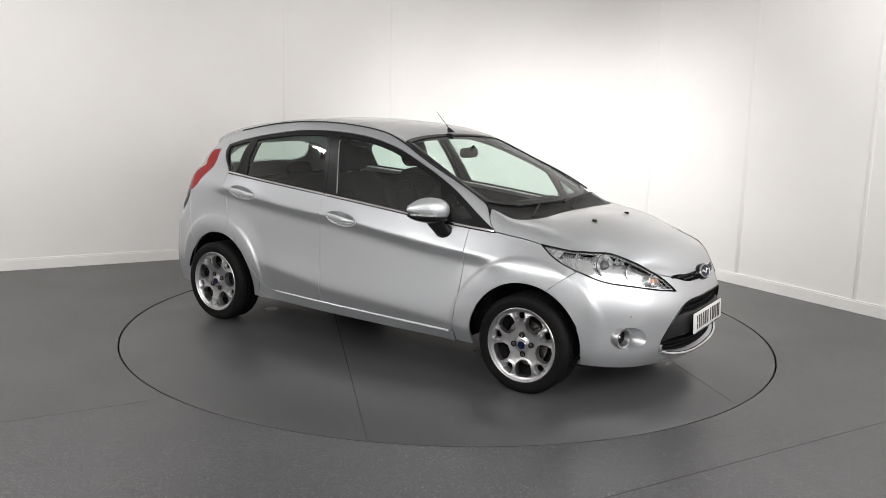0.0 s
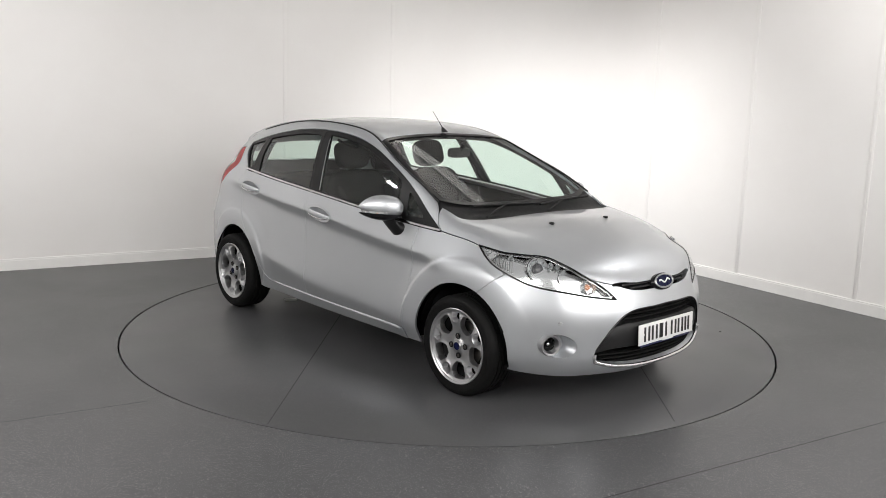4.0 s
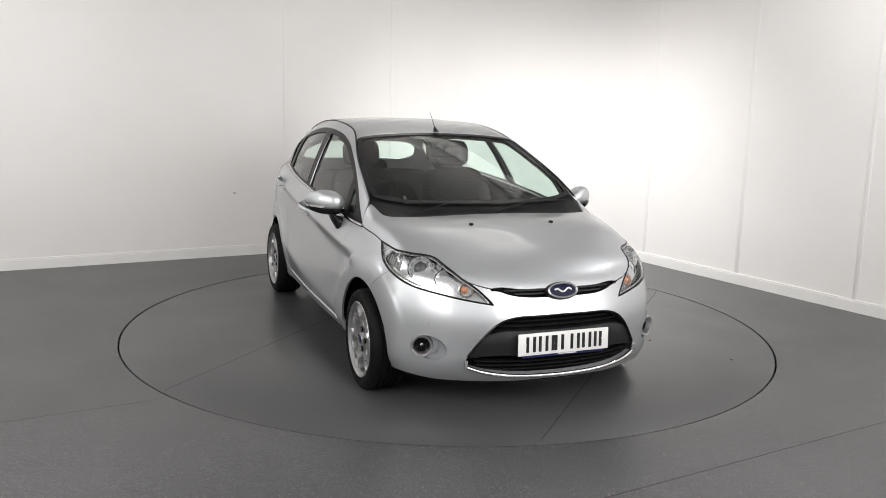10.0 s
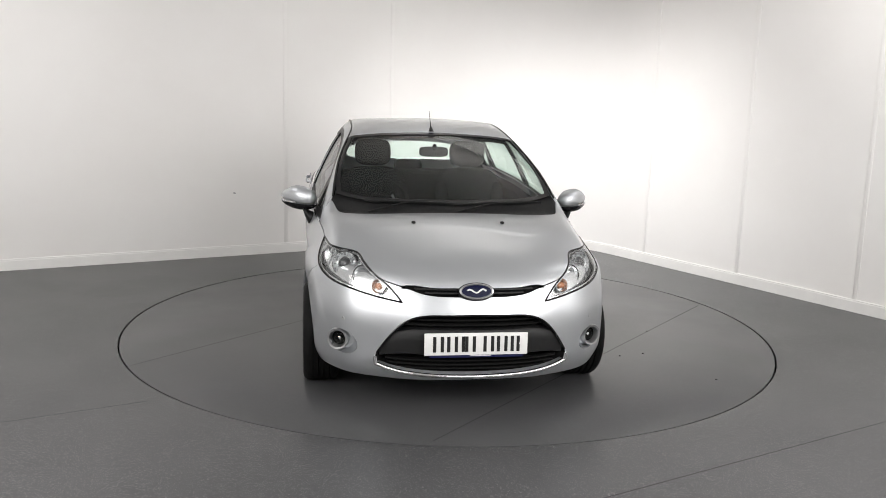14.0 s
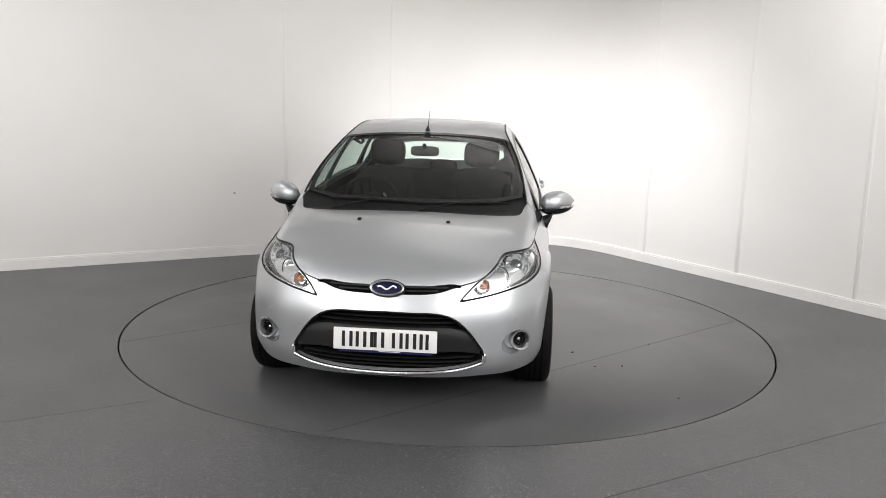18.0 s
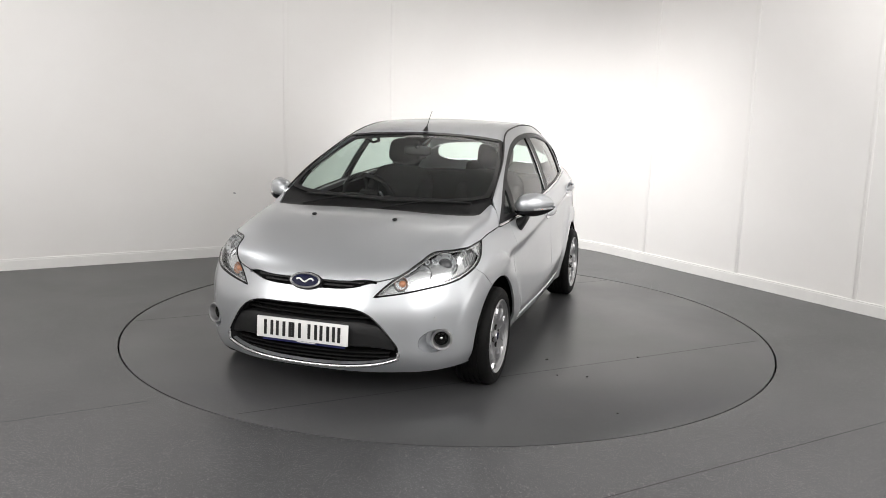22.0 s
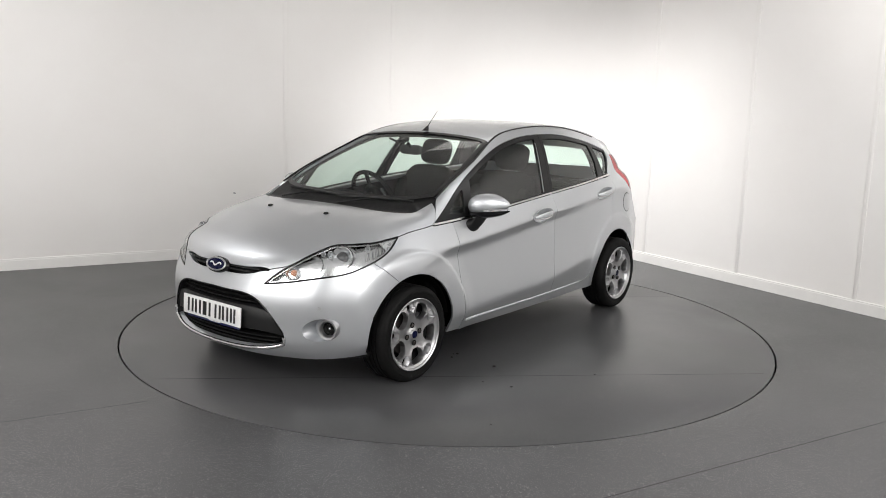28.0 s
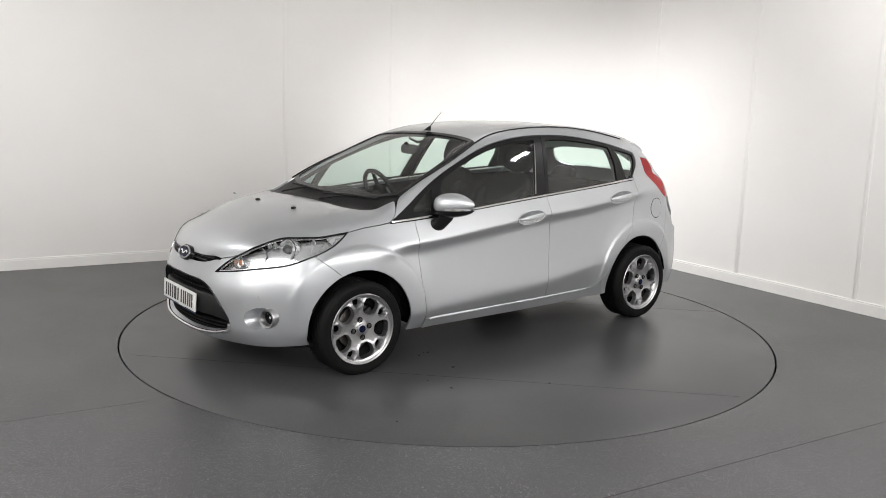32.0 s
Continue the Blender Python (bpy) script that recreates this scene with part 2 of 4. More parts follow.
shoulder_z = spline((1.9, .66), (1.1, .72), (.5, .775), (0, .835), (-.6, .886), (-1.25, .962), (-1.9, 1.03))
shoulder_y = spline((2.1, .70), (1.6, .805), (1.2, .838), (.85, .848), (.3, .858), (-.25, .858), (-.8, .842), (-1.25, .818), (-1.6, .780), (-1.9, .73))
crease_z = spline((1.2, .29), (.8, .315), (.38, .348), (-.24, .391), (-.6, .445), (-1.2, .50))
waist_z = spline((1.6, .80), (1.0, .874), (.84, .886), (.3, .937), (-.23, .985), (-.8, 1.027), (-1.28, 1.060), (-1.8, 1.09))
waist_y = spline((1.6, .70), (1.0, .772), (.6, .802), (-.23, .806), (-.8, .768), (-1.28, .695), (-1.7, .61))
rail_z = spline((1.6, .97), (1.0, 1.06), (.6, 1.18), (.23, 1.305), (-.4, 1.368), (-.9, 1.342), (-1.35, 1.262), (-1.8, 1.20))
rail_y = spline((1.6, .60), (1.0, .675), (.6, .655), (.23, .612), (-.4, .618), (-.9, .615), (-1.35, .605), (-1.8, .57))


def half_width(x, z):
    """How far the body reaches sideways at a place of its side view."""
    fade = step(1.25, .85, x) * step(-1.55, -1.05, x)
    low = step(1.0, .75, x) * step(-.95, -.55, x)
    ys = shoulder_y(x)
    zs = [.20 + 0 * x, crease_z(x), .56 + 0 * x, shoulder_z(x) - .055, shoulder_z(x), waist_z(x), rail_z(x)]
    dy = [ys - .055, ys - .012 + .018 * low, ys - .006 - .014 * low, ys - .003 - .026 * fade, ys, waist_y(x), rail_y(x)]
    soft = [0, .022, .12, .022, .010 + .05 * (1 - fade), .035, .06]
    y, m = dy[0], None
    for i in range(7):
        k = (dy[i + 1] - dy[i]) / (zs[i + 1] - zs[i]) if i < 6 else -1.25
        u = z - zs[i]
        y = y + (k * u if m is None else (k - m) * (u + np.sqrt(u * u + soft[i] ** 2)) / 2)
        m = k
    # the side glass bulges a little between waist and roof rail
    up = np.clip((z - waist_z(x)) / (rail_z(x) - waist_z(x)), 0, 1)
    y = y + .044 * up * (1 - up) * step(.95, .45, x)
    for cx, crisp, broad in ((1.242, .012, .015), (-1.242, .008, .018)):
        r = np.hypot(x - cx, z - .285)
        y = y + (crisp * step(.482, .448, r) * step(.22, .45, z) + broad * step(.60, .40, r)) * step(.9, .65, z)
    return y


nose_x = spline((.10, 1.89), (.19, 1.955), (.25, 1.995), (.36, 2.012), (.47, 2.012), (.555, 1.998), (.60, 1.982), (.66, 1.960), (.74, 1.93), (.9, 1.84))
nose_dx = spline((0, 0), (.26, -.022), (.39, -.062), (.49, -.108), (.66, -.225), (.75, -.34), (.83, -.55), (.87, -.85))
tail_x = spline((.1, -1.86), (.25, -1.93), (.42, -1.945), (.62, -1.915), (.92, -1.84), (1.05, -1.76), (1.2, -1.63), (1.35, -1.49))
tail_low = spline((0, 0), (.45, 0), (.60, -.028), (.72, -.070), (.80, -.135), (.86, -.24))
tail_dx = spline((0, 0), (.3, .015), (.55, .06), (.68, .14), (.76, .26), (.82, .45), (.86, .75))
hood_z = spline((2.2, .56), (1.96, .700), (1.8, .792), (1.6, .862), (1.376, .922), (1.14, .940), (1.0, .943), (.8, .94), (.3, .93))
roof_z = spline((.9, 1.13), (.5, 1.275), (.19, 1.380), (0, 1.420), (-.2, 1.445), (-.5, 1.459), (-.9, 1.440), (-1.3, 1.388), (-1.6, 1.325), (-1.9, 1.245))


hood_lift = spline((2.0, -.15), (1.8, -.15), (1.66, -.17), (1.5, -.125), (1.32, -.085), (1.15, -.035), (1.0, -.005), (.8, 0))


ridge_y = spline((.9, .60), (1.0, .597), (1.2, .588), (1.407, .54), (1.555, .486), (1.75, .40))


def hood_top(x, y):
    """The bonnet, with a soft crease that runs from the pillar's foot towards the lamp."""
    off = y - ridge_y(x)
    ridge = smin(1 + off / .24, 1 - off / .13, .10)
    return hood_z(x) + hood_lift(x) * y ** 2 + .0075 * smax(ridge, 0 * x, .10) * step(1.80, 1.50, x)


def screen_top(x, y):
    return 1.378 - .487 * (x - .19) - .055 * (x - .19) * (x - 1.05) - .045 * y ** 2


def roof_top(x, y):
    return roof_z(x) - .075 * y ** 2


def top(x, y):
    return smax(hood_top(x, y), smin(screen_top(x, y), roof_top(x, y), .015), .01)


def body(p):
    """Negative inside the car's body, zero on its skin."""
    x, y, z = p[..., 0], np.abs(p[..., 1]), p[..., 2]
    side = y - half_width(x, z)
    front = x - nose_x(z) - nose_dx(y)
    rear = tail_x(z) + tail_dx(y) + tail_low(y) * step(.88, .66, z) - x
    f = smax(side, z - top(x, y), .04 - .025 * step(1.1, .7, x))
    return smax(smax(f, front, .05), rear, .04)


def meet(origin, way, far=1.7, steps=44):
    """Where rays from outside first meet the skin; nan where they miss."""
    origin, way = np.broadcast_arrays(np.asarray(origin, float), np.asarray(way, float))
    lo, hi = np.zeros(len(origin)), np.full(len(origin), np.nan)
    for s in np.linspace(0, far, steps):
        inside = body(origin + s * way) < 0
        new_hit = inside & np.isnan(hi)
        hi[new_hit] = s
        lo[np.isnan(hi)] = s
    for _ in range(22):
        mid = (lo + hi) / 2
        inside = body(origin + mid[:, None] * way) < 0
        hi, lo = np.where(inside, mid, hi), np.where(inside, lo, mid)
    return origin + hi[:, None] * way


def normal(p, e=1e-3):
    g = np.stack([body(p + d) - body(p - d) for d in np.eye(3) * e], -1)
    return g / np.maximum(np.linalg.norm(g, axis=-1, keepdims=True), 1e-9)


# ---- views on the body, in which its panels are outlined ----
class View:
    """A way to look at the body: from uv to rays, and from places to uv."""
    def __init__(self, rays, uv):
        self.rays, self.uv = rays, uv


def cross_view(way):
    w = Vector(way).normalized()
    u = w.cross(Vector((0, 0, 1))).normalized()
    v = u.cross(w)
    U, V, W = np.array(u), np.array(v), np.array(w)
    return View(lambda q: (q[:, :1] * U + q[:, 1:] * V - 3.2 * W, np.tile(W, (len(q), 1))), lambda p: np.stack([p @ U, p @ V], 1))


def round_view(cx, sign):
    def rays(q):
        a = q[:, 0]
        d = np.stack([sign * np.cos(a), np.sin(a), 0 * a], 1)
        return np.stack([cx + 0 * a, 0 * a, q[:, 1]], 1) + 1.7 * d, -d
    return View(rays, lambda p: np.stack([np.arctan2(p[:, 1], sign * (p[:, 0] - cx)), p[:, 2]], 1))


SIDE = View(lambda q: (np.stack([q[:, 0], 1.2 + 0 * q[:, 0], q[:, 1]], 1), np.tile((0., -1, 0), (len(q), 1))), lambda p: p[:, [0, 2]])
TOP = View(lambda q: (np.stack([q[:, 0], q[:, 1], 1.7 + 0 * q[:, 0]], 1), np.tile((0., 0, -1), (len(q), 1))), lambda p: p[:, [0, 1]])
NOSE, TAIL = round_view(1.0, 1), round_view(-1.0, -1)
LAMP = cross_view((-.62, -.55, -.56))
RAIL = cross_view((-.10, -.72, -.69))
REARLAMP = cross_view((.60, -.75, -.25))
REAR = View(lambda q: (np.stack([-2.6 + 0 * q[:, 0], q[:, 0], q[:, 1]], 1), np.tile((1., 0, 0), (len(q), 1))), lambda p: p[:, [1, 2]])


def on(view, pts, gap=.014, smooth=True, far=None):
    """A curve on the skin through knots given in a view."""
    q = even(pts, gap, smooth=smooth)
    o, w = view.rays(q)
    p = meet(o, w, far or (4.5 if view in (LAMP, RAIL, REARLAMP) else 1.9), 90)
    return p[~np.isnan(p[:, 0])]


def chain(*curves):
    """Curves end to end as one closed outline."""
    out = []
    for c in curves:
        for p in np.asarray(c):
            if not out or np.linalg.norm(p - out[-1]) > .004:
                out.append(p)
    if np.linalg.norm(out[0] - out[-1]) < .004:
        out.pop()
    return np.array(out)


def inset(loop, d):
    """A flat outline drawn in by d (a negative d widens it)."""
    a, b = np.roll(loop, 1, 0), np.roll(loop, -1, 0)
    area2 = np.sum(loop[:, 0] * b[:, 1] - b[:, 0] * loop[:, 1])
    t1, t2 = loop - a, b - loop
    t1 /= np.maximum(np.linalg.norm(t1, axis=1, keepdims=True), 1e-9)
    t2 /= np.maximum(np.linalg.norm(t2, axis=1, keepdims=True), 1e-9)
    n = np.stack([-(t1 + t2)[:, 1], (t1 + t2)[:, 0]], 1) / 2
    n /= np.maximum((n * n).sum(1, keepdims=True), .35)
    return loop + n * d * (1 if area2 > 0 else -1)


def panel(outline, view, gap=.02, holes=(), shut=.002, depth=.014, sink=0.0, rim=True):
    """A sheet of the skin inside an outline, drawn in for the shut line, with its edge turned inwards."""
    loops = [inset(view.uv(outline), shut)] + [inset(view.uv(h), -shut) for h in holes]
    uv, f = fill(loops, gap)
    o, w = view.rays(uv)
    p = meet(o, w, 4.5 if view in (LAMP, RAIL, REARLAMP) else 2.2, 80)
    bad = np.isnan(p[:, 0])
    if bad.any():
        f = f[~bad[f].any(1)]
        p[bad] = 0
    n = normal(p)
    p = p - n * sink
    flat = np.cross(p[f[:, 1]] - p[f[:, 0]], p[f[:, 2]] - p[f[:, 0]])
    turned = (flat * n[f].mean(1)).sum(1) < 0
    f[turned] = f[turned][:, ::-1]
    if not rim:
        return p, f, n
    count = collections.Counter()
    for t in f:
        for i in range(3):
            count[tuple(sorted((t[i], t[(i + 1) % 3])))] += 1
    verts, norms, faces = [*p], [*n], [tuple(t) for t in f]
    for t in f:
        for i in range(3):
            a, b = t[i], t[(i + 1) % 3]
            if count[tuple(sorted((a, b)))] == 1:
                out = np.cross(p[b] - p[a], n[a])
                out /= max(np.linalg.norm(out), 1e-9)
                k = len(verts)
                soft_a, soft_b = out * .8 + n[a] * .6, out * .8 + n[b] * .6
                verts += [p[a], p[b], p[b] - n[b] * .003 + out * .0012, p[a] - n[a] * .003 + out * .0012, p[b] - n[b] * depth, p[a] - n[a] * depth]
                norms += [soft_a, soft_b, out, out, out, out]
                faces += [(k + 1, k, k + 3, k + 2), (k + 2, k + 3, k + 5, k + 4)]
    return np.array(verts), faces, np.array(norms)


def ring_of(outline, view, width):
    """The same outline drawn in by a width, on the skin."""
    q = inset(view.uv(outline), width)
    o, w = view.rays(q)
    return meet(o, w, 4.5 if view in (LAMP, RAIL, REARLAMP) else 2.2, 80)


def both(name, geo, mat, parent, label=""):
    """A part and its mirror image: for the car's left, then its right side."""
    pl, pr = parent if isinstance(parent, tuple) else (parent, parent)
    return part(name, geo, mat, pl, label), part(name, flip(geo), mat, pr, label)


def arc(cx, cz, r, a0, a1, gap=.014):
    a = np.radians(np.linspace(a0, a1, max(3, int(abs(radians(a1 - a0)) * r / gap))))
    return on(SIDE, np.stack([cx + r * np.cos(a), cz + r * np.sin(a)], 1), gap, False)


# ---- the car ----
def build_car():
    car = tagged(new("car"), "silver five-door hatchback with alloy wheels standing on a turntable", "car")

    # lines on the left side
    shut_f = on(SIDE, [(.846, .872), (.842, .745), (.828, .576), (.810, .40), (.795, .285)])
    shut_b = on(SIDE, [(-.228, .988), (-.242, .87), (-.250, .70), (-.241, .546), (-.234, .39), (-.236, .296)])
    door_end = on(SIDE, [(-1.238, 1.058), (-1.205, 1.0), (-1.168, .91), (-1.140, .76), (-1.032, .60), (-.915, .470), (-.815, .355), (-.75, .302), (-.69, .290)])
    waist = lambda a, b, up=0.0: on(SIDE, [(x, float(waist_z(x)) + up) for x in np.linspace(a, b, 9)])
    foot = lambda a, b: on(SIDE, [(x, .270 + .020 * (.8 - x) / 1.4) for x in np.linspace(a, b, 6)])
    arch_f = lambda a, b: arc(1.237, .285, .332, a, b)
    arch_r = lambda a, b: arc(-1.222, .290, .343, a, b)
    hood_side = on(TOP, [(1.012, .762), (1.10, .754), (1.172, .746), (1.284, .738)])
    lamp_top = on(TOP, [(1.284, .738), (1.37, .725), (1.463, .706), (1.55, .653), (1.62, .574), (1.71, .545), (1.80, .503), (1.855, .437), (1.893, .365)])
    lamp_low = on(LAMP, LAMP.uv(np.array([(1.284, .738, .828), (1.388, .765, .757), (1.51, .763, .706), (1.626, .729, .671), (1.774, .622, .641), (1.866, .483, .612), (1.925, .362, .594)])))
    cut_at = int(np.argmin(np.abs(lamp_top[:, 0] - 1.822)))
    lamp_top, hood_corner = lamp_top[:cut_at + 1], lamp_top[cut_at:]
    lamp_tip = on(LAMP, LAMP.uv(np.array([lamp_low[-1], (lamp_low[-1] + lamp_top[-1]) / 2 + (.012, .0, .010), lamp_top[-1]])))
    seam_up = on(SIDE, [(1.51, .706), (1.44, .650), (1.366, .591)])
    half = len(lamp_low)
    split = int(np.argmin(np.abs(lamp_low[:, 0] - 1.51)))
    dlo_top = on(SIDE, [(1.003, .870), (.866, .958), (.744, 1.041), (.555, 1.145), (.40, 1.213), (.176, 1.297), (-.075, 1.352), (-.327, 1.373), (-.59, 1.371), (-.865, 1.340), (-1.135, 1.292), (-1.345, 1.240)])
    dlo_end = on(SIDE, [(-1.345, 1.240), (-1.338, 1.18), (-1.290, 1.115), (-1.238, 1.070)])
    screen_side = on(TOP, [(.95, .735), (.90, .692), (.78, .672), (.47, .632), (.222, .574)])
    ditch = on(TOP, [(.222, .574), (.08, .545), (-.16, .532), (-.46, .528), (-.71, .525), (-.98, .520), (-1.30, .508), (-1.40, .502)])
    lamp_front = on(SIDE, [(-1.420, 1.205), (-1.428, 1.12), (-1.460, 1.05), (-1.515, .950), (-1.590, .903)])
    bumper_seam = on(SIDE, [(-1.590, .903), (-1.590, .80), (-1.560, .64), (-1.492, .501)])

    # front doors
    fdoor = chain(shut_f[::-1], waist(.846, -.228, -.012), shut_b, foot(-.236, .76), on(SIDE, [(.76, .270), (.785, .272), (.795, .285)]))
    doors = both("front_door", panel(fdoor, SIDE, .014), "paint", car)
    rdoor = chain(shut_b[::-1], waist(-.228, -1.238, -.012), door_end, foot(-.69, -.236))
    rdoors = both("rear_door", panel(rdoor, SIDE, .014), "paint", car)
    for name, outline, owner in (("door_trim", fdoor, doors), ("door_trim", rdoor, rdoors)):
        both(name, panel(outline, SIDE, .05, sink=.055, rim=False), "trim", owner, "dark cabin-side door lining")
    # front wings
    wing = chain(hood_side, lamp_low[:split], seam_up, arch_f(67.5, 192.5), on(SIDE, [(.910, .21), (.800, .212)]), shut_f[::-1], waist(.846, 1.003, -.012))
    both("front_wing", panel(wing, SIDE, .014), "paint", car)
    # sills
    sill = chain(foot(.79, -.69), door_end[::-1][:8], on(SIDE, [(-.80, .335), (-.83, .26), (-.84, .222)]), on(SIDE, [(-.84, .222), (-.3, .214), (.3, .207), (.79, .203)]))
    both("side_sill", panel(sill, SIDE, .02), "paint", car)
    edge = foot(.76, -.66)
    en = normal(edge)
    # proud lip in body paint, added to draw the highlight along the sill
    both("sill_edge", loft([[q + (0, 0, .003) - m * .012, q + (0, 0, .003) + m * .002, q + (0, 0, -.001) + m * .006, q + (0, 0, -.008) + m * .0055, q + (0, 0, -.011) - m * .004] for q, m in zip(edge, en)]), "paint", car, "upper lip of the sill, shaped to catch the light")
    # rear quarters, with the rear pillars
    dend = door_end[:len(door_end) - 8]
    quarter = chain(dend[::-1], dlo_end[::-1], on(RAIL, RAIL.uv(np.array([dlo_end[0], ditch[-1]])), smooth=False), on(RAIL, RAIL.uv(np.array([ditch[-1], lamp_front[0]])), smooth=False),
                    lamp_front, bumper_seam, arch_r(142, -10), on(SIDE, [(-.878, .225), (-.842, .224)]), on(SIDE, [(-.84, .228), (-.83, .265), (-.803, .338)]))
    pillar = on(SIDE, [(-1.075, 1.075), (-1.190, 1.085), (-1.225, 1.16), (-1.215, 1.285), (-1.055, 1.305), (-1.060, 1.19)], smooth=False)
    both("rear_pillar_trim", panel(pillar, SIDE, .05, sink=.060, rim=False), "trim", car, "dark cabin-side rear pillar lining")
    quarters = both("rear_quarter", panel(quarter, SIDE, .016), "paint", car)
    both("quarter_trim", panel(quarter, SIDE, .05, sink=.05, rim=False), "trim", quarters, "dark cabin-side lining")
    # roof rails and windscreen pillars
    rail = chain(dlo_top, on(RAIL, RAIL.uv(np.array([dlo_end[0], ditch[-1]])), smooth=False), ditch[::-1], screen_side[::-1], on(TOP, [(.95, .735), (.975, .753), (1.012, .762)]))
    both("roof_rail", panel(rail, RAIL, .016), "paint", car)
    both("pillar_trim", panel(rail, RAIL, .05, sink=.035, rim=False), "trim", car, "dark cabin-side pillar lining")

    # side windows: black frames, glass and a bright strip on the waistline

    def cut(poly):
        return on(SIDE, poly, smooth=False)
    top_z = spline(*[(p[0], p[2]) for p in dlo_top[::12]])
    bar = lambda x0, x1, drop0=.030, drop1=.030, n=9: [(x, float(top_z(x)) - drop0 - (drop1 - drop0) * i / (n - 1)) for i, x in enumerate(np.linspace(x0, x1, n))]
    low = lambda x0, x1, up=.010, n=7: [(x, float(waist_z(x)) + up) for x in np.linspace(x0, x1, n)]
    sail_glass = cut([(.850, .924), (.775, .985), (.690, 1.046), (.672, 1.052), (.718, .924)])
    front_glass = cut(low(-.130, .668) + bar(.575, -.274, .028, .026))
    rear_glass = cut(low(-1.020, -.262) + [(-.300, 1.13), (-.372, 1.335)] + bar(-.42, -1.035, .032, .026) + [(-1.045, 1.16)])
    quarter_glass = cut(low(-1.222, -1.150, .012, 3)[::1] + [(-1.12, 1.20), (-1.100, 1.265)] + bar(-1.13, -1.320, .026, .022, 5) + [(-1.305, 1.17), (-1.262, 1.105)])
    b_front = on(SIDE, [(-.355, 1.372), (-.285, 1.185), (-.232, .990)])
    c_front = on(SIDE, [(-1.070, 1.303), (-1.085, 1.18), (-1.125, 1.055)])
    i_b, i_c = int(np.argmin(np.abs(dlo_top[:, 0] + .355))), int(np.argmin(np.abs(dlo_top[:, 0] + 1.070)))
    f_frame = chain(dlo_top[:i_b], b_front, waist(-.232, 1.003, 0))
    r_frame = chain(dlo_top[i_b:i_c], c_front, waist(-1.125, -.232, 0), b_front[::-1])
    q_frame = chain(dlo_top[i_c:], dlo_end, waist(-1.238, -1.125, 0), c_front[::-1])
    both("window_frame", panel(f_frame, SIDE, .02, [front_glass, sail_glass], .0015, sink=.004), "frame_black", doors, "satin black window frame")
    both("window_frame", panel(r_frame, SIDE, .02, [rear_glass], .0015, sink=.004), "frame_black", rdoors, "satin black window frame")
    qframes = both("quarter_window", panel(q_frame, SIDE, .02, [quarter_glass], .0015, sink=.004), "frame_black", car, "small black-framed quarter window")
    for outline, owner in ((front_glass, doors), (sail_glass, doors), (rear_glass, rdoors), (quarter_glass, qframes)):
        for pane in both("window_glass", panel(outline, SIDE, .04, shut=-.008, sink=.012, rim=False), "dark_glass", owner, "green-tinted side glass"):
            pane.visible_shadow = False
    for x0, x1, owner in ((.998, -.226, doors), (-.236, -1.236, rdoors)):
        lo, hi = waist(x0, x1, -.009), waist(x0, x1, .002)
        n1, n2 = normal(lo), normal(hi)
        rings = [[a - u * .004, a + u * .004, (a + b) / 2 + (u + w) * .0032, b + w * .003, b - w * .004] for a, b, u, w in zip(lo, hi, n1, n2)]
        both("waist_strip", loft(rings), "chrome", owner, "chrome waist strip")
    # weather strips of the front door glass: a bright edge at its rear
    edge = on(SIDE, [(-.140, .995), (-.172, 1.09), (-.205, 1.18), (-.262, 1.32)])
    both("glass_edge", tube(edge + normal(edge) * -.004, .0034, 6), "alloy", doors, "bright vertical glass edge")

    # bonnet
    back = on(TOP, [(.935, .690), (.985, .674), (1.055, .655), (1.110, .622), (1.143, .545), (1.146, .34), (1.139, .16), (1.139, 0)])
    hood_front = on(TOP, [(1.893, .365), (1.905, .315), (1.925, .24), (1.940, .11), (1.945, 0)])
    left = chain(back[::-1], on(TOP, [(.935, .690), (.950, .735), (.975, .753), (1.012, .762)]), hood_side, lamp_top, hood_corner, hood_front)
    hood = part("bonnet", panel(chain(left, (left * (1, -1, 1))[::-1]), TOP, .02), "paint", car)
    for s in (1, -1):
        at = on(TOP, [(1.376, .251), (1.377, .251)])[0] * (1, s, 1)
        nozzle = moved(cushion(-.016, .016, -.012, .012, -.004, .012, 2.6, 8), Matrix.Translation(at))
        part("washer_nozzle", nozzle, "black", hood, "black screen washer nozzle")

    # scuttle, windscreen and wipers
    screen_low = on(TOP, [(.885, .664), (.93, .585), (.985, .36), (1.005, 0)])
    cowl = chain(back[::-1], on(TOP, [(.935, .690), (.90, .692), (.885, .664)]), screen_low)
    part("scuttle", panel(chain(cowl, (cowl * (1, -1, 1))[::-1]), TOP, .03, sink=.012, shut=-.012), "black", car, "black scuttle panel below the windscreen")
    screen_top_edge = on(TOP, [(.222, .574), (.205, .45), (.190, .25), (.185, 0)])
    half_screen = chain(screen_low[::-1], on(TOP, [(.885, .664), (.78, .668), (.47, .628), (.222, .572)]), screen_top_edge)
    screen = chain(half_screen, (half_screen * (1, -1, 1))[::-1])
    inner = ring_of(screen, TOP, .032)
    surround = part("windscreen_surround", panel(screen, TOP, .03, [inner], .001, .006), "gloss_black", car, "gloss black windscreen border")
    part("windscreen", panel(inner, TOP, .05, shut=-.006, sink=.006, rim=False), "glass", car, "green-tinted windscreen").visible_shadow = False
    both("pillar_seal", tube(on(TOP, [(.90, .683), (.78, .671), (.47, .631), (.222, .573)]) + (0, .002, .001), .006, 6), "black", car, "black windscreen edge seal")

